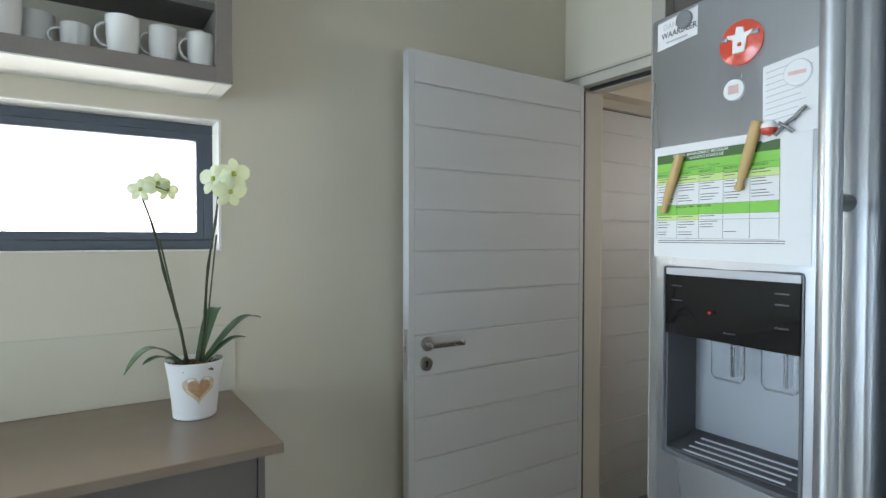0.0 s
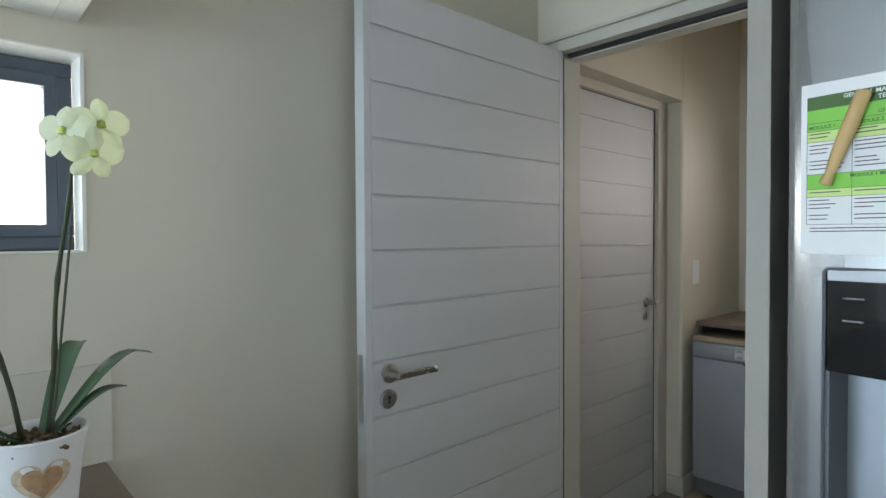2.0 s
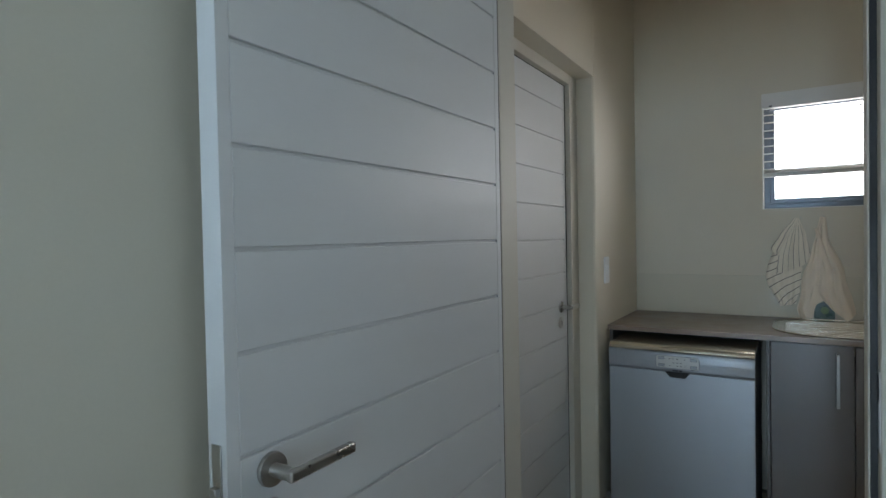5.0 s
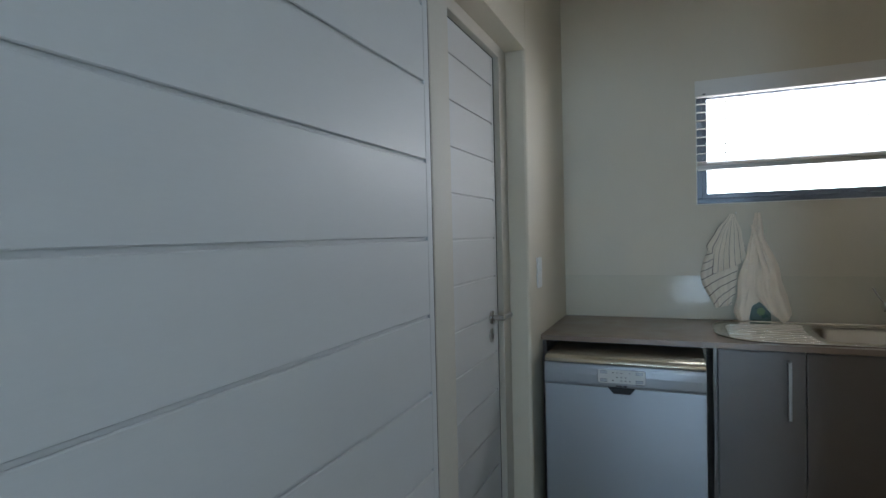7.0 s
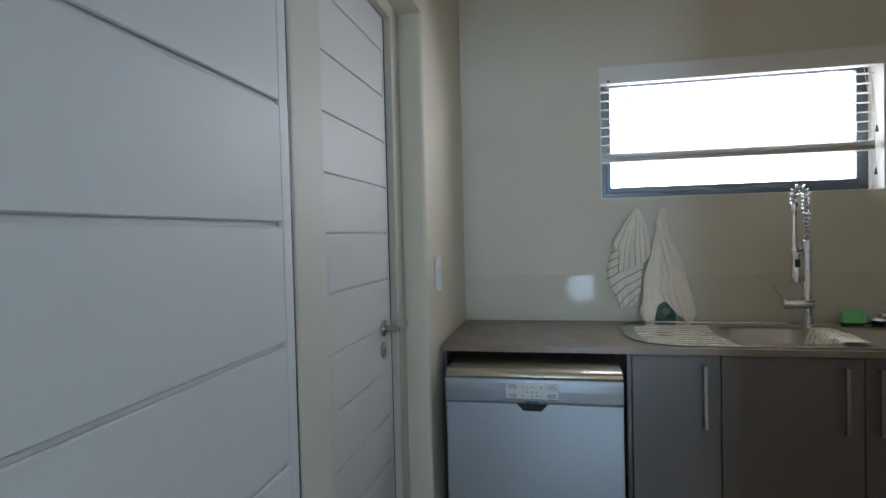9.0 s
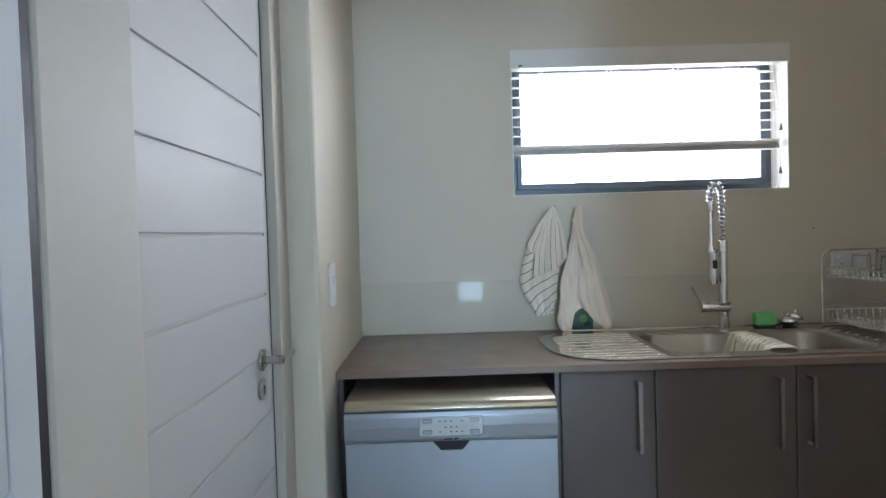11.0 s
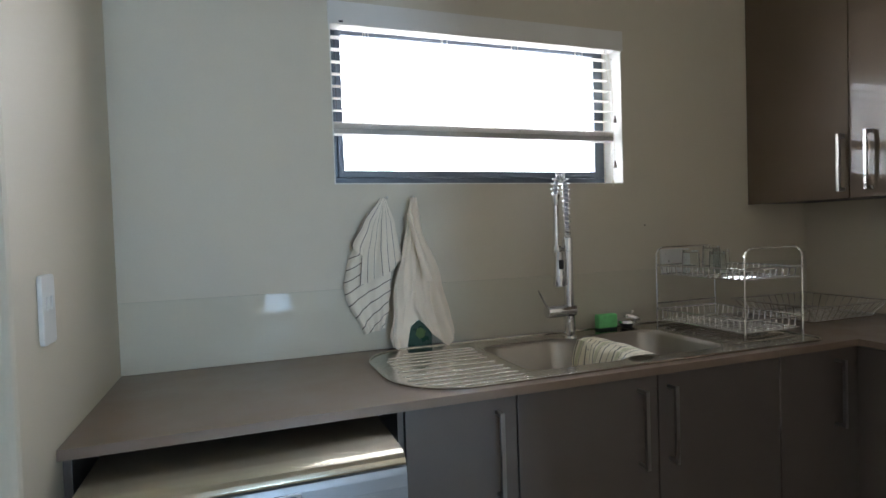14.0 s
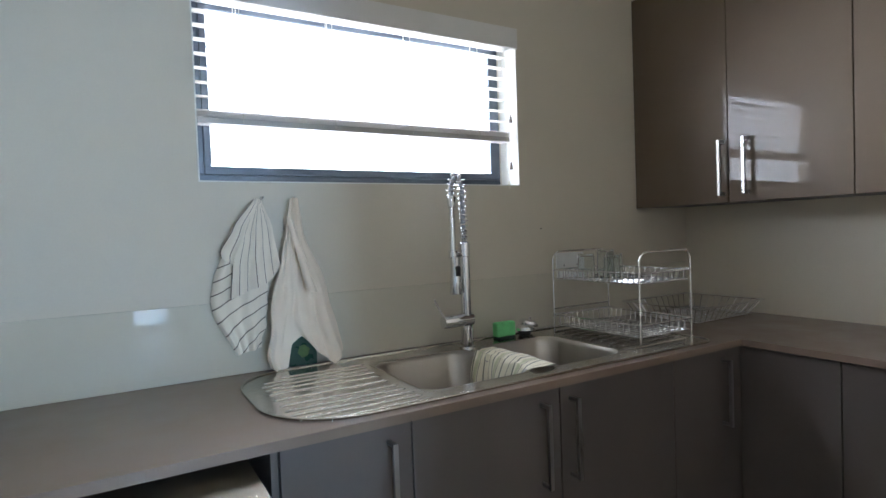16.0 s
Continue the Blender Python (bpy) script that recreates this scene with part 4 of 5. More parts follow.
sch = thing("schedule", "printed green and white course schedule stuck on the fridge", "poster")
part("paper", on_fridge(0.702, 0.398, 1.371, 1.588, 0.0012, tilt=0.02), M_PAPER, sch, smooth=False)
Y0, Y1, COL = 0.695, 0.447, 0.0496
rows = [("band", 1.571, 1.554, M_DGRN), ("band", 1.554, 1.537, M_GRN), ("band", 1.537, 1.5265, M_GRN), ("band", 1.5265, 1.513, M_PGRN), ("band", 1.472, 1.453, M_GRN)]
for nm, hi, lo, mt in rows:
    part(nm, on_fridge(Y0, Y1, lo, hi, 0.0017, 0.0004, tilt=0.01), mt, sch, smooth=False)
part("band", on_fridge(Y0, Y0 - 2 * COL, 1.443, 1.453, 0.0017, 0.0004, tilt=0.01), M_PGRN, sch, smooth=False)
for k in range(6):
    y = Y0 - COL * k
    part("rule", on_fridge(y, y - 0.0005, 1.408, 1.537, 0.0019, 0.0003), M_GREYINK, sch, smooth=False)
for z in (1.537, 1.5265, 1.513, 1.472, 1.453, 1.443, 1.408):
    part("rule", on_fridge(Y0, Y1, z - 0.00025, z + 0.00025, 0.0019, 0.0003, tilt=0.01), M_GREYINK, sch, smooth=False)
words("GENERAL MANAGEMENT MODULAR", 0.0072, Y0 - 0.04, 1.5635, 0.0022, M_PAPER, sch, bold=0.0001)
words("TENTATIVE SCHEDULE", 0.0072, Y0 - 0.075, 1.5560, 0.0022, M_PAPER, sch, bold=0.0001)
words("GENESIS: 13 - 15 January", 0.0065, Y0 - 0.075, 1.5390, 0.0022, M_DGRN, sch)
for k in range(5):
    words("MODULE %d" % (k + 1), 0.0062, Y0 - 0.002 - COL * k, 1.5293, 0.0022, M_DGRN, sch, bold=0.00012)
words("MODULE 1 MBA", 0.0058, Y0 - 0.048, 1.4655, 0.0022, M_DGRN, sch, bold=0.00012)
words("MBA CORE", 0.0058, Y0 - 0.096, 1.4655, 0.0022, M_DGRN, sch, bold=0.00012)
rng = random.Random(4)
for k in range(5):
    for z in (1.5225, 1.5180, 1.508, 1.503, 1.498, 1.488, 1.483, 1.478, 1.448, 1.438, 1.433, 1.428, 1.419, 1.414):
        if z < 1.45 and k > 2 and z > 1.425 or (z < 1.45 and k > 1 and rng.random() < 0.5):
            continue
        w = rng.uniform(0.018, 0.04)
        y = Y0 - 0.003 - COL * k
        part("print_line", on_fridge(y, y - w, z, z + 0.0012, 0.0020, 0.0003), M_GREYINK, sch, smooth=False)
for z in (1.4025, 1.3985):
    part("print_line", on_fridge(Y0 - 0.004, Y1 - 0.01, z, z + 0.0012, 0.0018, 0.0003), M_GREYINK, sch, smooth=False)

note = thing("note", "white handwritten note held by a round magnet", "note")
part("paper", on_fridge(0.476, 0.388, 1.566, 1.690, 0.0022, tilt=-0.12), M_PAPER, note, smooth=False)
M_PGREY = mat("pale_grey_print", (0.45, 0.45, 0.46), 0.6)
for k in range(9):
    z = 1.678 - 0.010 * k
    part("print_line", on_fridge(0.471, 0.471 - rng.uniform(0.05, 0.08), z, z + 0.0012, 0.0027, 0.0003, tilt=-0.12), M_PGREY, note, smooth=False)


def disc_magnet(y, z, r, label, face, rim=None, sx=1.0):
    t = thing("fridge_magnet", label, "magnet", pose(front_x(y) - 0.003, y, z, 0, -90, 0), group="fridge magnets")
    part("backing", lathe([(0.0, -0.002), (r, -0.002), (r, 0.002), (r * 0.94, 0.0034), (0.0, 0.004)], 32), rim or face, t)
    return t


m1 = disc_magnet(0.514, 1.742, 0.038, "round red enamel magnet with a raised white figure shape", M_RED)
part("raised_shape", prism([(-0.018, -0.008), (0.006, -0.012), (0.010, -0.022), (0.016, -0.022), (0.014, -0.008), (0.024, -0.006), (0.027, 0.006), (0.014, 0.008), (0.016, 0.022), (0.010, 0.022), (0.006, 0.012), (-0.018, 0.012)], "z", 0.0036, 0.0075, bevel=0.001), M_PLASTIC, m1)
part("raised_shape", prism(rounded(-0.008, -0.001, -0.004, 0.003, (0.003,) * 4, 3), "z", 0.0074, 0.0086), M_RED, m1)
for s in (-1, 1):
    part("raised_shape", box(0.006, 0.014, 0.027 * s - 0.006, 0.027 * s + 0.006, 0.003, 0.009, 0.002), M_SPRAY, m1)
m2 = disc_magnet(0.526, 1.664, 0.0185, "small round magnet with a faded pink print", M_PAPER)
part("print", box(-0.007, 0.008, -0.009, 0.009, 0.0036, 0.0042), M_PALEPINK, m2)
m3 = disc_magnet(0.420, 1.667, 0.021, "round white magnet with a pale script", M_PAPER)
part("print", box(-0.003, 0.003, -0.013, 0.013, 0.0036, 0.0042), M_PALEPINK, m3)
m4 = disc_magnet(0.630, 1.821, 0.0165, "round grey glass magnet on a sticker", M_SPRAY)
m4.location.x -= 0.003
stk = thing("sticker", "rounded white sticker with dark lettering on the fridge", "sticker")
part("paper", on_fridge(0.697, 0.603, 1.781, 1.834, 0.0012, tilt=-0.05), M_PAPER, stk, smooth=False)
words("DAN", 0.015, 0.683, 1.818, 0.0018, M_PGREY, stk)
words("WAARDEER", 0.0155, 0.687, 1.801, 0.0018, M_INK, stk, bold=0.0002)
part("print_line", on_fridge(0.675, 0.625, 1.790, 1.7935, 0.0017, 0.0003), M_PGREY, stk, smooth=False)
bm_ = thing("fridge_magnet", "small red and white ball shaped magnet", "magnet", group="fridge magnets")
part("ball", lathe([(0.0, -0.013), (0.009, -0.010), (0.013, -0.003), (0.013, 0.0)], 20, at=(front_x(0.463) - 0.006, 0.463, 1.587)), M_RED, bm_)
part("cap", lathe([(0.013, 0.0), (0.012, 0.006), (0.007, 0.012), (0.0, 0.014)], 20, at=(front_x(0.463) - 0.006, 0.463, 1.587)), M_PLASTIC, bm_)
tl = thing("fridge_magnet", "dark metal pliers shaped magnet", "magnet", group="fridge magnets")
for a, c in (((0.452, 1.574), (0.415, 1.602)), ((0.446, 1.592), (0.424, 1.575)), ((0.424, 1.594), (0.405, 1.612))):
    part("jaw", tube([(front_x(a[0]) - 0.008, a[0], a[1]), (front_x(.43) - 0.009, (a[0] + c[0]) / 2, (a[1] + c[1]) / 2 + 0.002), (front_x(c[0]) - 0.008, c[0], c[1])], 0.0032, 8), M_SPRAY, tl)


def peg(y0, z0, y1, z1):
    """A turned wooden dolly peg from its thick top to its ball end."""
    a, c = Vector((front_x(y0) - 0.012, y0, z0)), Vector((front_x(y1) - 0.012, y1, z1))
    t = thing("wooden_peg", "turned pale wooden peg magnet holding the schedule", "peg", group="wooden pegs")
    rad = [0.0074, 0.0086, 0.0088, 0.0088, 0.0086, 0.0082, 0.0072, 0.0056, 0.0050, 0.0068, 0.0076, 0.0066, 0.003]
    st = [0, 0.02, 0.15, 0.35, 0.5, 0.62, 0.74, 0.84, 0.89, 0.93, 0.965, 0.99, 1.0]
    part("shaft", tube([a + (c - a) * s for s in st], 0, 14, radii=rad), M_PEG, t)
    part("magnet", cyl(a + (c - a) * 0.4 + Vector((0.004, 0, 0)), a + (c - a) * 0.4 + Vector((0.0105, 0, 0)), 0.005, seg=10), M_SEAL, t)


peg(0.631, 1.566, 0.672, 1.457)
peg(0.479, 1.602, 0.512, 1.489)


# ---- mugs ----
def mug(x, y, r, h, turn, z=1.872):
    t = thing("mug", "plain white ceramic mug on the wall shelf", "mug", pose(x, y, z, 0, 0, turn), group="white mugs")
    part("cup", lathe([(0, 0.004), (r * 0.82, 0.0), (r * 0.90, 0.003), (r * 0.97, h * 0.5), (r, h - 0.002), (r * 0.985, h), (r * 0.95, h - 0.002), (r * 0.90, h * 0.45), (r * 0.80, 0.010), (0, 0.008)], 36), M_CERAMIC, t)
    pts = []
    for k in range(13):
        a = radians(-90 + 180 * k / 12)
        pts.append((r * 0.90 + 0.026 * math.cos(a), 0, h * 0.50 + h * 0.30 * math.sin(a)))
    b = tube(pts, 0.0034, 10)
    for v in b.verts:
        v.co.y *= 2.0
    part("handle", b, M_CERAMIC, t)


mug(0.280, 1.660, 0.037, 0.094, 196)
mug(0.186, 1.660, 0.037, 0.092, 192)
mug(0.092, 1.655, 0.040, 0.099, 190)
mug(-0.010, 1.680, 0.034, 0.068, 188)
mug(-0.092, 1.73, 0.040, 0.095, 170)
mug(-0.158, 1.660, 0.044, 0.110, 185)

# ---- orchid ----
POT = Vector((0.248, 1.594, KZ))


def orchid():
    o = thing("orchid", "potted white and pale green orchid on the kitchen worktop", "plant", pose(POT.x, POT.y, POT.z))
    prof = [(0, 0.0), (0.050, 0.0), (0.054, 0.003), (0.058, 0.05), (0.064, 0.10), (0.0725, 0.148), (0.0705, 0.1505), (0.068, 0.148), (0.060, 0.10), (0.055, 0.13 - 0.005), (0, 0.122)]
    pot = part("pot", lathe(prof[:8] + [(0.063, 0.125), (0.0, 0.125)], 48, sx=1.0), M_POT, o, "matt white tapered ceramic pot with a tan heart")
    rg = random.Random(2)
    b = bmesh.new()
    for k in range(130):
        a, d = rg.uniform(0, 6.283), 0.062 * math.sqrt(rg.random())
        p = Vector((d * math.cos(a), d * math.sin(a), 0.128 + 0.012 * (1 - d / 0.07) + rg.uniform(-0.003, 0.008)))
        q = p + Vector((rg.uniform(-0.014, 0.014), rg.uniform(-0.014, 0.014), rg.uniform(-0.004, 0.006)))
        tube([p, (p + q) / 2 + Vector((0, 0, 0.003)), q], rg.uniform(0.0015, 0.004), 5, bm=b)
    tagged(part("bark", b, M_MOSS, o, "brown bark and moss"), kind="stuff")
    # heart on the side towards the room
    for s, mt, dp, nm in ((1.0, M_HEART2, 0.0022, "heart_rim"), (0.70, M_HEART, 0.0040, "heart")):
        pts = []
        for k in range(40):
            a = 2 * math.pi * k / 40
            hx = 16 * math.sin(a) ** 3
            hz = 13 * math.cos(a) - 5 * math.cos(2 * a) - 2 * math.cos(3 * a) - math.cos(4 * a)
            pts.append((hx * 0.0024 * s, 0.086 + hz * 0.0025 * s))
        bm = prism(pts, "y", -0.075, -0.04)
        for v in bm.verts:
            rr_ = 0.054 + 0.0095 * (v.co.z / 0.10) + dp
            v.co.y = -math.sqrt(max(rr_ ** 2 - v.co.x ** 2, 1e-6)) - (0.0 if v.co.y < -0.06 else -0.01)
        part(nm, bm, mt, pot, smooth=False)
    # leaves: (heading, reach, rise, droop, width)
    for hd, reach, rise, droop, wd in ((200, 0.165, 0.115, 0.105, 0.028), (207, 0.130, 0.062, 0.030, 0.021), (23, 0.200, 0.150, 0.045, 0.027), (9, 0.125, 0.080, 0.018, 0.025), (56, 0.150, 0.172, 0.040, 0.030), (-165, 0.06, 0.04, 0.01, 0.02)):
        a = radians(hd)
        dx, dy = math.cos(a), math.sin(a)

        def blade(u, v, dx=dx, dy=dy, reach=reach, rise=rise, droop=droop, wd=wd):
            w = wd * 1.2 * (0.45 + 1.3 * u) * (1 - u ** 3.2) ** 0.8 * (v - 0.5)
            d = 0.015 + reach * u
            z = 0.132 + rise * math.sin(min(u * 1.9, 1.571)) * (0.6 + 0.4 * u) - droop * u ** 3 + 0.22 * abs(w)
            return (dx * d - dy * w, dy * d + dx * w, z)
        part("leaf", sheet(blade, 14, 4, 0.0016), M_LEAF, o)
    # two stems with stakes
    tops = []
    for base, mid, top in (((-0.018, 0.0), (-0.060, -0.015, 0.38), (-0.131, -0.120, 0.566)), ((0.014, 0.004), (0.030, -0.020, 0.38), (0.034, -0.142, 0.590))):
        pts = []
        for k in range(17):
            s = k / 16
            p0, p1, p2 = Vector((*base, 0.125)), Vector(mid), Vector(top)
            p = p0 * (1 - s) ** 2 + p1 * 2 * s * (1 - s) + p2 * s * s
            pts.append(p + Vector((0.003 * math.sin(9 * s), 0.002 * math.cos(7 * s), 0)))
        part("stem", tube(pts, 0, 8, radii=[0.0042 - 0.0016 * k / 16 + (0.0012 if k in (5, 9, 13) else 0) for k in range(17)]), M_STEM, o)
        stake = [Vector((base[0] + 0.006, base[1] - 0.005, 0.125)) + (pts[12] + Vector((0.007, -0.004, 0)) - Vector((base[0] + 0.006, base[1] - 0.005, 0.125))) * s for s in (0, 0.35, 0.7, 1)]
        part("stake", tube(stake, 0.0022, 6), M_STEM, o)
        tops.append(pts[-1])
    rg = random.Random(9)

    def bloom(c, face, size):
        c, f = Vector(c), Vector(face).normalized()
        s = f.cross(Vector((0, 0, 1))).normalized()
        u = s.cross(f)
        head = part("bloom", lathe([(0, -0.003), (size * 0.16, 0), (size * 0.12, size * 0.2), (0, size * 0.28)], 10, at=c), M_PETALC, o, "pale green orchid bloom")
        head.matrix_basis = Matrix.Identity(4)
        for k, (deg, ln, wd) in enumerate(((90, 1.0, 0.62), (18, 1.05, 0.92), (162, 1.05, 0.92), (-52, 0.95, 0.60), (-128, 0.95, 0.60))):
            a = radians(deg + rg.uniform(-6, 6))
            d, w = s * math.cos(a) + u * math.sin(a), -s * math.sin(a) + u * math.cos(a)

            def petal(p, q, d=d, w=w, ln=ln, wd=wd):
                half = wd * size * 0.5 * math.sqrt(max(0.0, 1 - (1.92 * p - 0.96) ** 2)) * (0.45 + 0.55 * min(1.0, 2.2 * p))
                return c + d * (ln * size * p) + w * (half * (2 * q - 1)) + f * (0.14 * size * math.sin(p * 1.6) - 0.08 * size * abs(2 * q - 1) - 0.22 * size * p * p)
            part("petal", sheet(petal, 8, 6, 0.0006), M_PETAL, head)
    t1, t2 = tops[1], tops[0]
    bloom(t1 + Vector((0.038, 0.004, 0.042)), (0.15, -1.0, 0.05), 0.044)
    bloom(t1 + Vector((-0.010, 0.012, 0.028)), (-0.7, -0.7, 0.1), 0.042)
    bloom(t1 + Vector((0.026, -0.010, -0.004)), (0.15, -0.95, -0.35), 0.042)
    part("stem_tip", tube([t1, t1 + Vector((0.004, 0, 0.026)), t1 + Vector((0.014, 0.002, 0.036)), t1 + Vector((0.034, 0.006, 0.040))], 0.0018, 6), M_STEM, o)
    bloom(t2 + Vector((-0.004, 0.0, 0.020)), (-0.3, -0.9, 0.1), 0.030)
    bloom(t2 + Vector((0.034, 0.010, 0.036)), (0.2, -0.95, 0.1), 0.032)
    bloom(t2 + Vector((0.056, 0.016, 0.022)), (0.3, -0.95, 0.0), 0.028)
    part("stem_tip", tube([t2, t2 + Vector((0.006, 0, 0.022)), t2 + Vector((0.03, 0.006, 0.030)), t2 + Vector((0.054, 0.014, 0.022))], 0.0014, 6), M_STEM, o)


M_PETALC = mat("yellow_green_throat", (0.45, 0.50, 0.12), 0.5, var=0.2, scale=60)
orchid()


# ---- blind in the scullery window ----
# rail toned darker than the slats: the shade on it is in the colour
M_RAIL = mat("shade_toned_blind_rail", (0.46, 0.44, 0.41), 0.4, var=0.04, scale=8)


def blind():
    t = thing("venetian_blind", "cream slatted blind half lowered with its slats open", "blind")
    part("pelmet", box(EX - 0.010, EX + 0.006, WY0 - 0.004, WY1 + 0.002, 2.006, 2.082, 0.002), M_PELMET, t, "white timber pelmet")
    part("headrail", box(EX + 0.012, EX + 0.062, WY0 + 0.012, WY1 - 0.008, 2.012, 2.060), M_PELMET, t, smooth=False)
    part("label", box(EX - 0.0112, EX - 0.0102, WY1 - 0.046, WY1 - 0.032, 2.012, 2.018), M_INK, t, smooth=False)
    ya, yb = WY0 + 0.030, WY1 - 0.006
    n = 8
    for k in range(n):
        z = 1.9785 - 0.0408 * k

        def slat(u, v, z=z):
            return (EX + 0.014 + 0.046 * v, ya + (yb - ya) * u, z + 0.003 * math.sin(math.pi * v) + 0.005 * (v - 0.5))
        part("slat", sheet(slat, 2, 4, 0.0022), M_BLIND, t)
    for k in range(4):
        z = 1.6735 + 0.0045 * k

        def slat(u, v, z=z):
            return (EX + 0.014 + 0.046 * v, ya + (yb - ya) * u, z + 0.001 * math.sin(math.pi * v))
        part("slat", sheet(slat, 2, 4, 0.0022), M_BLIND, t)
    part("bottom_rail", box(EX + 0.014, EX + 0.060, ya, yb, 1.652, 1.671, 0.003), M_RAIL, t, "beige bottom rail with shade put into its colour")
    for y in (1.02, 0.735, 0.455, 0.175):
        for dx in (0.013, 0.061):
            part("ladder_cord", tube([(EX + dx, y, 2.012), (EX + dx, y, 1.66)], 0.0011, 5), M_CORD, t)
        part("ladder_cord", tube([(EX + dx - 0.02, y + 0.012, 2.012), (EX + dx - 0.02, y + 0.012, 1.66)], 0.0009, 5), M_CORD, t)
    for y, zb, sx in ((0.052, 1.500, 0.004), (0.030, 1.755, 0.010), (0.036, 1.575, 0.008)):
        c = part("pull_cord", tube([(EX + 0.008, y + 0.028, 2.012), (EX + 0.002 + sx, y + 0.006, 1.85), (EX + sx, y, zb)], 0.0012, 5), M_CORD, t)
        part("tassel", lathe([(0.0015, 0.0), (0.003, -0.004), (0.0065, -0.026), (0.006, -0.029), (0, -0.029)], 12, at=(EX + sx, y, zb)), M_BROWN if zb > 1.55 else M_CORD, c)


blind()


# ---- tap ----
def tap():
    t = thing("kitchen_tap", "chrome spring neck kitchen tap with a pull-down spray", "tap")
    x, y, z0 = 3.712, 0.356, CZ + 0.004
    part("base", lathe([(0, 0), (0.027, 0), (0.027, 0.004), (0.021, 0.008), (0.0205, 0.075), (0.0, 0.075)], 28, at=(x, y, z0)), M_CHROME, t)
    part("mixer_body", cyl((x, y - 0.022, 1.018), (x, y + 0.092, 1.018), 0.0225, seg=28, bevel=0.003), M_CHROME, t)
    part("column", lathe([(0.0175, 0), (0.0175, 0.20), (0.0195, 0.202), (0.0195, 0.245), (0.015, 0.25), (0, 0.25)], 28, at=(x, y, 1.03)), M_CHROME, t)
    part("lever", tube([(x - 0.004, y + 0.086, 1.030), (x - 0.008, y + 0.108, 1.060), (x - 0.012, y + 0.130, 1.098)], 0.0036, 10), M_CHROME, t)
    # hose through the coil and over the bend
    ax = Vector((-0.010, 0.050, 0)) / 2
    path = []
    for k in range(25):
        s = k / 24
        path.append(Vector((x, y, 1.28 + 0.165 * s)))
    for k in range(1, 25):
        a = math.pi * k / 24
        path.append(Vector((x, y, 1.445)) + ax * (1 - math.cos(a)) + Vector((0, 0, 0.050 * math.sin(a))))
    end = path[-1]
    path += [end - Vector((0, 0, 0.012)), end - Vector((0, 0, 0.024))]
    part("hose", tube(path, 0.0075, 10), M_SPRAY, t)
    pts, acc = [], 0.0
    for i in range(len(path) - 1):
        seg = (path[i + 1] - path[i])
        d = seg.normalized()
        sx = d.cross(Vector((1, 0, 0.02))).normalized()
        sy = sx.cross(d)
        m = 6
        for j in range(m):
            p = path[i] + seg * j / m
            tight = p.z < 1.325 and i < 20
            acc += seg.length / m * (2 * math.pi / (0.0065 if tight else 0.0165))
            r = 0.0110 if tight else 0.0145
            pts.append(p + sx * (r * math.cos(acc)) + sy * (r * math.sin(acc)))
    part("spring", tube(pts, 0.0024, 6), M_CHROME, t, "open chrome coil spring")
    sx_, sy_ = end.x, end.y
    part("connector", cyl((sx_, sy_, 1.432), (sx_, sy_, 1.392), 0.0145, 0.012, seg=18, bevel=0.002), M_CHROME, t)
    part("riser", tube([(sx_, sy_, 1.395), (sx_, sy_ + 0.001, 1.25)], 0.0095, 12), M_CHROME, t)
    part("bracket", tube([(x, y, 1.238), ((x + sx_) / 2, (y + sy_) / 2, 1.238), (sx_, sy_, 1.238)], 0.008, 10), M_CHROME, t)
    part("clip", cyl((sx_, sy_, 1.225), (sx_, sy_, 1.252), 0.0155, seg=18, bevel=0.002), M_CHROME, t)
    part("spray_head", lathe([(0, 0.0), (0.0205, 0.0), (0.0215, 0.004), (0.0175, 0.055), (0.0150, 0.100), (0.0165, 0.112), (0.0165, 0.122), (0, 0.122)], 28, at=(sx_ - 0.004, sy_ - 0.004, 1.108)), M_CHROME, t, "chrome pull-down spray head")
    part("spray_button", box(sx_ - 0.0235, sx_ - 0.012, sy_ - 0.014, sy_ + 0.004, 1.168, 1.202, 0.004, 3), M_SEAL, t)


tap()


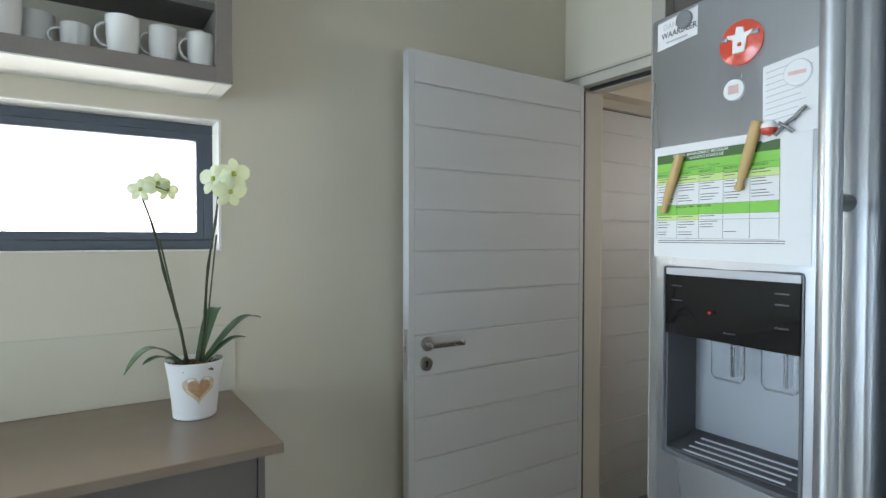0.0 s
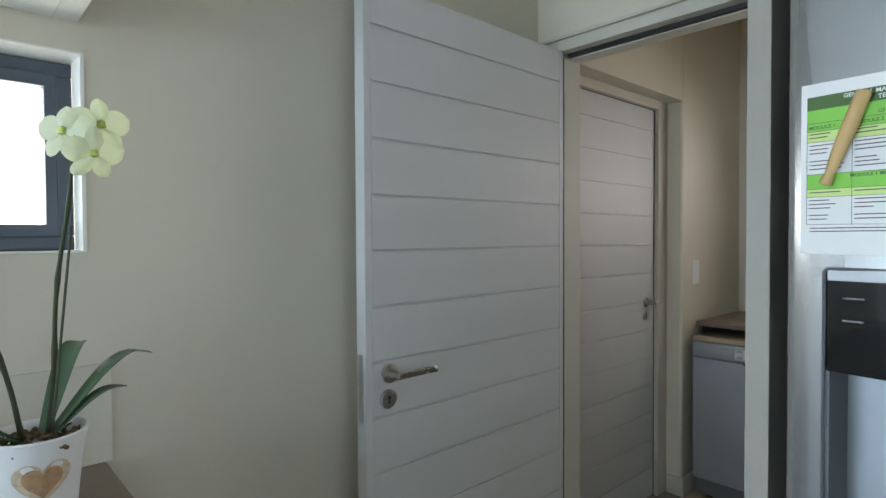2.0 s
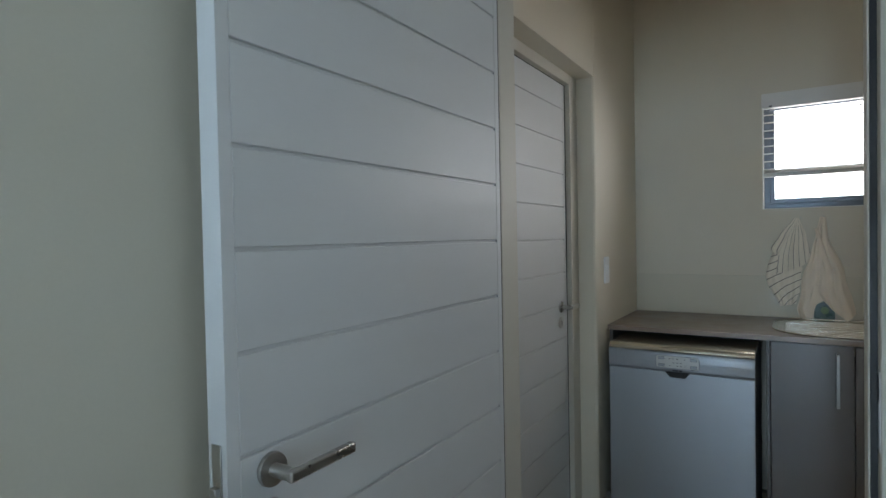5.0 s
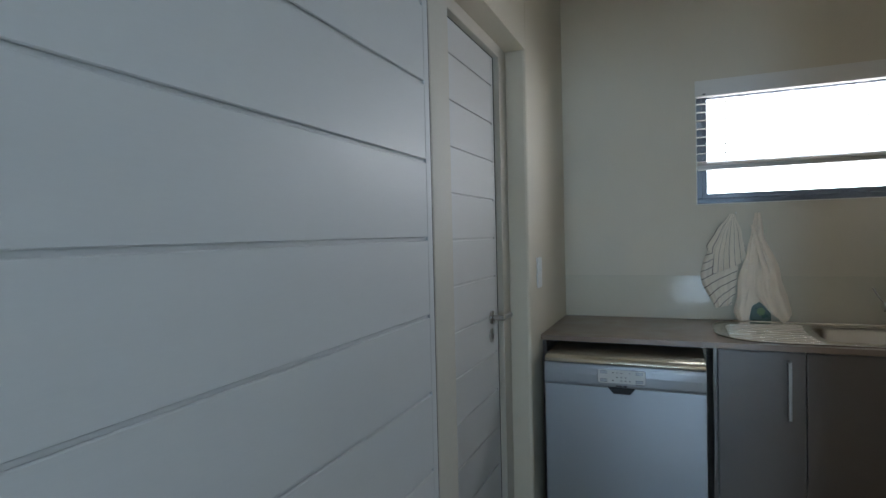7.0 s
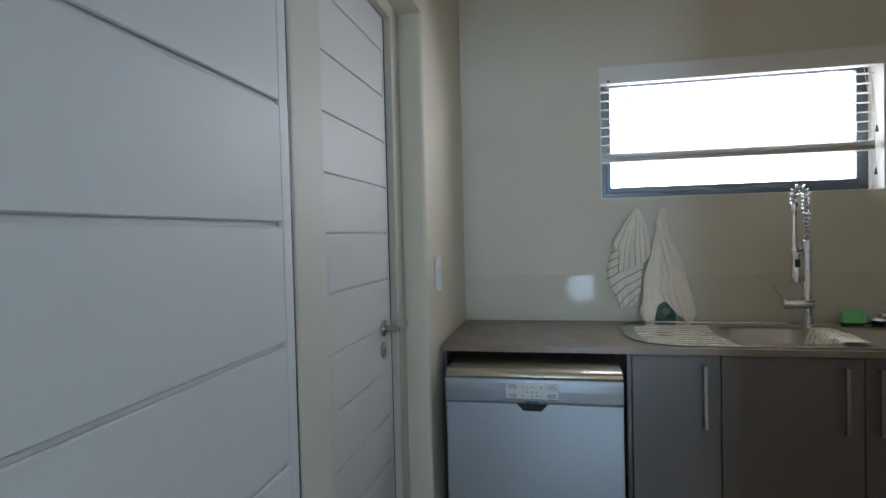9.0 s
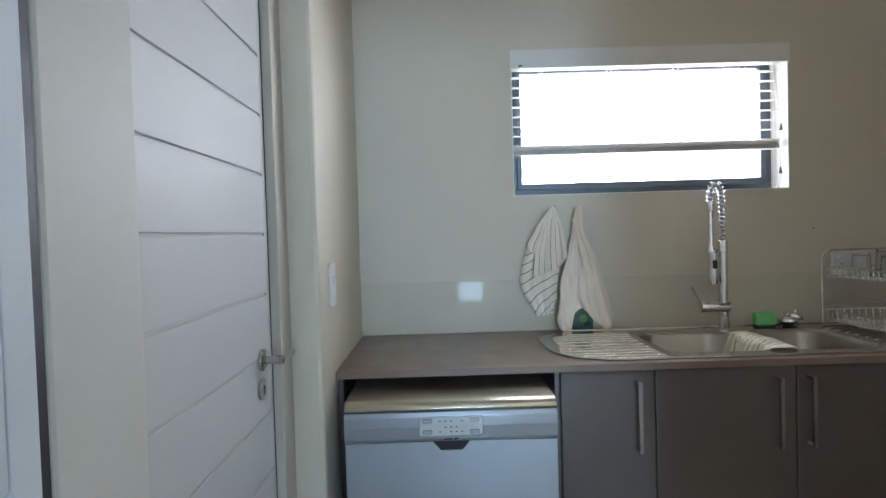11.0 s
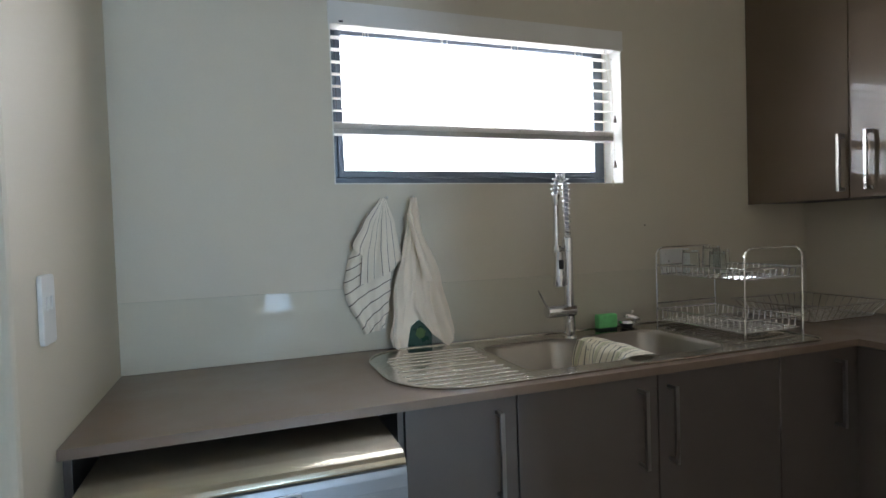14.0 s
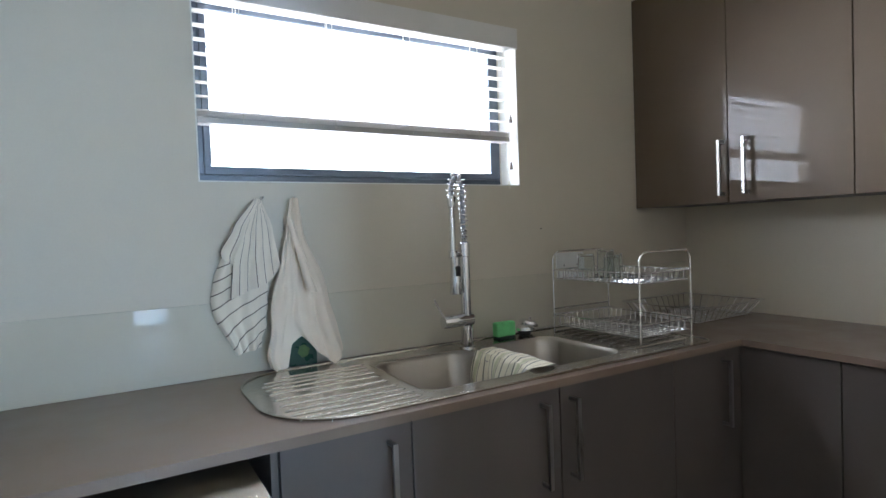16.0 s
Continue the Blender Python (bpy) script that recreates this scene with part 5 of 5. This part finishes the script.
# ---- tea towels on hooks ----
def towel_striped():
    t = thing("tea_towel", "cream tea towel with thin brown stripes hanging on the wall", "tea towel", group="tea towels")
    L = [(0, 1.010), (0.4, 1.062), (0.7, 1.084), (1, 1.092)]
    R = [(0, 0.992), (0.4, 0.963), (0.8, 0.950), (1, 0.943)]

    def front(u, v):
        """The upper flap, drawn up to the hook, its hem rising to one side."""
        zb = 1.152 + 0.040 * u + 0.042 * u ** 4
        y = lerp(L, v) * (1 - u) + lerp(R, v) * u
        fold = 0.008 * v * math.sin(u * 11 + 1.5 * v) + 0.005 * math.sin(u * 23 + v * 3) * v
        return (EX - 0.040 - 0.012 * v * (1 - (2 * u - 1) ** 2) - fold, y, 1.432 - 0.006 * abs(2 * u - 1) + (zb - 1.432) * v)
    part("cloth", sheet(front, 26, 22, 0.0022), M_STRIPE, t)
    L3 = [(0, 1.016), (0.5, 1.075), (0.9, 1.114), (1, 1.110)]
    R3 = [(0, 1.001), (0.5, 1.042), (1, 1.074)]

    def lobe(u, v):
        """The turned-over edge beside it."""
        y = lerp(L3, v) * (1 - u) + lerp(R3, v) * u
        return (EX - 0.046 - 0.016 * v * math.sin(math.pi * min(1.0, u + 0.15)), y, 1.431 + (1.264 - 0.026 * u - 1.431) * v)
    part("cloth", sheet(lobe, 12, 18, 0.0022), M_STRIPE3, t)
    L2 = [(0, 1.100), (0.25, 1.128), (0.45, 1.139), (0.58, 1.134), (1, 1.076)]
    R2 = [(0, 0.984), (0.45, 0.984), (0.75, 0.992), (1, 1.010)]

    def under(u, v):
        """The lower layer, hanging to a slanting corner."""
        y = lerp(L2, v) * (1 - u) + lerp(R2, v) * u
        fold = 0.007 * math.sin(u * 9 + 2 * v) + 0.004 * math.sin(u * 21) - 0.016 * max(0.0, 1 - u / 0.22) ** 2
        return (EX - 0.027 - fold, y + 0.003 * math.sin(30 * v) * u ** 6, 1.275 + (0.980 + 0.016 * u - 1.275) * v)
    part("cloth", sheet(under, 26, 22, 0.0022), M_STRIPE2, t)
    part("hook", tube([(EX - 0.001, 0.985, 1.438), (EX - 0.02, 0.985, 1.430), (EX - 0.032, 0.985, 1.436)], 0.003, 8), M_CHROME, t)


def towel_plain():
    t = thing("tea_towel", "plain cream linen tea towel hanging in folds over the drainer", "tea towel", group="tea towels")
    L = [(0, 0.906), (0.18, 0.922), (0.34, 0.944), (0.7, 0.989), (0.92, 1.002), (1, 0.988)]
    R = [(0, 0.884), (0.2, 0.872), (0.58, 0.806), (0.85, 0.780), (1, 0.764)]
    Z = [(0, 0.945), (0.08, 0.928), (0.22, 0.930), (0.30, 1.000), (0.42, 1.018), (0.62, 0.962), (0.84, 0.926), (1, 0.962)]

    def cloth(u, v):
        y = lerp(L, v) * (1 - u) + lerp(R, v) * u
        zb = lerp(Z, u)
        d = 0.25 + 0.75 * v
        ridge = 0.026 * (1 - abs(math.sin(u * 7.0 + 0.5 - 0.7 * v))) ** 1.6
        fold = d * (ridge + 0.012 * math.sin(u * 9.5 + 0.8) + 0.006 * math.sin(u * 21 + 2.2 * v) + 0.004 * math.sin(u * 37 - 6 * v))
        fold += 0.004 * math.sin(17 * v + 9 * u) * v
        return (EX - 0.034 - 0.012 * v - fold, y + 0.005 * math.sin(14 * v + 5 * u) * v, 1.436 - 0.004 * abs(2 * u - 1) + (zb - 1.436) * v ** (1.0 + 0.10 * math.sin(u * 6)))
    part("cloth", sheet(cloth, 48, 34, 0.0024), M_LINEN2, t)

    def fold(u, v):
        y = 0.922 + (0.868 - 0.922) * v + (u - 0.5) * (0.014 + 0.012 * v)
        return (EX - 0.070 - 0.008 * math.sin(math.pi * u) - 0.022 * v, y, 1.375 - 0.225 * v + 0.004 * u)
    part("hem", sheet(fold, 6, 14, 0.002), M_LINEN2, t)
    part("hook", tube([(EX - 0.001, 0.892, 1.438), (EX - 0.02, 0.892, 1.430), (EX - 0.032, 0.892, 1.436)], 0.003, 8), M_CHROME, t)


towel_striped()
towel_plain()
pk = thing("soap_pack", "small dark green pack standing behind the drainer", "pack")
part("pack", prism(rounded(0.846, 0.932, CZ + 0.006, 1.012, (0.004, 0.004, 0.012, 0.012), 4), "x", EX - 0.040, EX - 0.014, bevel=0.002), M_PACK, pk)
part("print", prism([(0.868, 0.975), (0.885, 0.990), (0.900, 0.985), (0.905, 0.965), (0.892, 0.950), (0.875, 0.955)], "x", EX - 0.0412, EX - 0.0402), M_LEAFPRINT, pk, smooth=False)

# ---- dishcloth over the sink divider ----


def dishcloth():
    t = thing("dishcloth", "damp striped dishcloth draped over the sink divider", "cloth")

    def f(u, v):
        """u from the far bowl over the ridge and down into the near bowl, v from front to back."""
        a = 1.75 * u - 0.55
        over, down = max(0.0, -a), max(0.0, a)
        x = 3.322 + 0.310 * v + 0.030 * down * (0.5 - v) + 0.006 * math.sin(7 * u + 2.0)
        y = 0.352 - 0.085 * over + 0.030 * min(down, 0.35) / 0.35 + 0.018 * down + 0.006 * math.sin(v * 13 + 2 * u) * (0.3 + down)
        z = 0.934 + 0.006 * math.sin(math.pi * v) - 0.020 * over ** 2 - (0.055 + 0.045 * v ** 0.7) * max(0.0, down - 0.12) * min(1.0, 0.25 + 2.5 * v)
        z += 0.005 * math.sin(v * 17 + 4 * u) * min(1.0, down * 2 + 0.2)
        return (x, y, max(z, 0.9305) if y < 0.383 else z)
    part("cloth", sheet(f, 26, 30, 0.0022), M_DISH, t)


dishcloth()

# ---- sponge and plugs ----
sp = thing("sponge", "bright green washing-up sponge leaning behind the sink", "sponge")
part("foam", box(3.738, 3.768, 0.128, 0.212, CZ + 0.012, 0.984, 0.006, 3), M_SPONGE, sp)
part("scourer", box(3.730, 3.774, 0.136, 0.206, CZ + 0.0045, CZ + 0.0122, 0.002), M_SCOUR, sp)
for x, y, tip in ((3.752, 0.078, 0), (3.775, 0.048, 20)):
    s = thing("sink_plug", "round chrome and black sink strainer plug", "sink plug", pose(x, y, CZ + 0.006 + (0.012 if tip else 0), tip, 0, 0), group="sink plugs")
    part("basket", lathe([(0, 0.0), (0.020, 0.0), (0.026, 0.014), (0.026, 0.018), (0.0, 0.016)], 24), M_SEAL, s)
    part("rim", lathe([(0.026, 0.015), (0.038, 0.019), (0.037, 0.028), (0.028, 0.036), (0.018, 0.038), (0, 0.038)], 28), M_CHROME, s)
    part("knob", lathe([(0.003, 0.037), (0.003, 0.042), (0.006, 0.044), (0.005, 0.048), (0, 0.049)], 14), M_CHROME, s)


# ---- wire dish rack ----
def dish_rack():
    t = thing("dish_rack", "two tier chrome wire dish rack standing on the drainer", "dish rack")
    xf, xb, yl, yr = 3.350, 3.722, -0.072, -0.330
    z0 = CZ + 0.006

    def arch(x, ya, yb, top):
        r, pts = 0.035, [(x, ya, z0)]
        for k in range(7):
            a = radians(90 * k / 6)
            pts.append((x, ya - r * (1 - math.cos(a)), top - r + r * math.sin(a)))
        for k in range(7):
            a = radians(90 * k / 6)
            pts.append((x, yb + r * (1 - math.sin(a)), top - r + r * math.cos(a)))
        return tube(pts + [(x, yb, z0)], 0.0032, 8)
    part("end_frame", arch(xf, yl, yr, 1.226), M_CHROME, t)
    part("end_frame", arch(xb, yl + 0.03, yr, 1.226), M_CHROME, t)

    def tier(zr, zb, n):
        rim = [(xf - 0.004, yl - 0.004), (xb, yl + 0.024), (xb, yr + 0.004), (xf - 0.004, yr + 0.004)]
        tr = part("tier_rim", tube([(x, y, zr) for x, y in rim], 0.0034, 8, closed=True), M_CHROME, t)
        low = [(xf + 0.004, yl - 0.010), (xb - 0.006, yl + 0.016), (xb - 0.006, yr + 0.012), (xf + 0.004, yr + 0.012)]
        part("tier_base", tube([(x, y, zb) for x, y in low], 0.0026, 8, closed=True), M_CHROME, t)
        for k in range(n):
            s = (k + 0.5) / n
            x = xf + 0.01 + (xb - xf - 0.02) * s
            part("wire", tube([(x, yl + 0.026 * s - 0.002, zr), (x, yl - 0.004 + 0.026 * s, zb + 0.005), (x, yl - 0.009 + 0.026 * s, zb), (x, yr + 0.014, zb), (x, yr + 0.009, zb + 0.005), (x, yr + 0.005, zr)], 0.0021, 6), M_CHROME, t)
        for k in range(8):
            y = yl - 0.03 + (yr - yl + 0.06) * k / 7
            part("wire", tube([(xf - 0.002, y, zr), (xf + 0.004, y, zb), (xb - 0.006, y, zb), (xb, y, zr)], 0.0021, 6), M_CHROME, t)
    for z in (1.012, 0.990):
        part("cross_rail", tube([(xb + 0.003, yl + 0.03, z), (xb + 0.003, yr, z)], 0.0028, 8), M_CHROME, t)
    tier(1.158, 1.124, 15)
    tier(0.990, 0.950, 15)


dish_rack()


def wire_tray():
    t = thing("wire_basket", "flared silver wire basket on the corner of the worktop", "basket")
    top = [(3.45, -0.52), (3.82, -0.52), (3.82, -0.95), (3.45, -0.95)]
    bot = [(3.49, -0.56), (3.79, -0.56), (3.79, -0.91), (3.49, -0.91)]
    zt, zb = 0.986, CZ + 0.006
    part("rim", tube([(x, y, zt) for x, y in top], 0.0036, 8, closed=True), M_CHROME, t)
    part("base_rim", tube([(x, y, zb) for x, y in bot], 0.0032, 8, closed=True), M_CHROME, t)
    for k in range(11):
        s = (k + 0.5) / 11
        xt, xb = 3.45 + 0.37 * s, 3.49 + 0.30 * s
        part("wire", tube([(xt, -0.52, zt), (xb, -0.56, zb), (xb, -0.91, zb), (xt, -0.95, zt)], 0.0017, 6), M_CHROME, t)
        yt, yb = -0.52 - 0.43 * s, -0.56 - 0.35 * s
        part("wire", tube([(3.45, yt, zt), (3.49, yb, zb), (3.79, yb, zb), (3.82, yt, zt)], 0.0017, 6), M_CHROME, t)


wire_tray()


def tumbler(x, y, r, h, z=1.1285):
    t = thing("drinking_glass", "clear glass tumbler upside down on the rack", "glass", pose(x, y, z + h, 180, 0, 0), group="glasses on the rack")
    part("glass", lathe([(0, 0.0), (r * 0.84, 0.0), (r * 0.88, 0.004), (r, h - 0.001), (r * 0.985, h), (r * 0.95, h - 0.001), (r * 0.83, 0.010), (0, 0.009)], 28), M_GLASS, t)
    return t


tumbler(3.664, -0.155, 0.033, 0.085)
tumbler(3.640, -0.232, 0.034, 0.098)
tumbler(3.650, -0.290, 0.033, 0.082)
tumbler(3.580, -0.200, 0.031, 0.080)


# ---- switch, socket, wall plug hole ----
def plate(name, label, category, m, w, h, rockers):
    t = thing(name, label, category, m)
    part("plate", prism(rounded(-w / 2, w / 2, -h / 2, h / 2, (0.010,) * 4, 5), "y", -0.009, -0.0003, bevel=0.002), M_PLASTIC, t)
    for x, z, a, c in rockers:
        part("rocker", box(x - a / 2, x + a / 2, -0.0125, -0.0085, z - c / 2, z + c / 2, 0.0015), M_PLASTIC, t)
    return t


plate("light_switch", "white plastic light switch on the wall above the worktop", "light switch", pose(3.212, NY, 1.193), 0.072, 0.130, [(0.012, 0.012, 0.012, 0.026), (-0.012, 0.012, 0.012, 0.026)])
so = plate("wall_socket", "white double wall socket behind the dish rack", "wall socket", pose(EX, -0.24, 1.160, 0, 0, -90), 0.150, 0.105, [(0.045, 0.034, 0.016, 0.012), (-0.045, 0.034, 0.016, 0.012)])
for sx in (-0.035, 0.035):
    for dx, dz in ((-0.011, -0.018), (0.011, -0.018), (0, 0.002)):
        part("pin_hole", cyl((sx + dx, -0.0094, dz), (sx + dx, -0.0088, dz), 0.0035, seg=10), M_SEAL, so)
tagged(link("screw_hole", cyl((EX - 0.0012, -0.095, 1.314), (EX + 0.001, -0.095, 1.314), 0.003, seg=10), M_SEAL, None, True), "tiny dark screw hole in the painted wall", "hole")
# ---- floor tiles ----
TILE = 0.45
shape = box(0.002, TILE - 0.002, 0.002, TILE - 0.002, -0.006, 0.0, 0.0012, 1)
tiles = bpy.data.meshes.new("tile")
shape.to_mesh(tiles)
shape.free()
tiles.materials.append(M_FLOOR)
for i in range(16):
    for j in range(12):
        x, y = LEFT + 0.1 + i * TILE, BACK + j * TILE
        if x + TILE > EX + 0.1 or y + TILE > NY + 0.2:
            continue
        ob = new("tile", tiles)
        ob.parent = FLOOR
        ob.location = (x, y, 0)
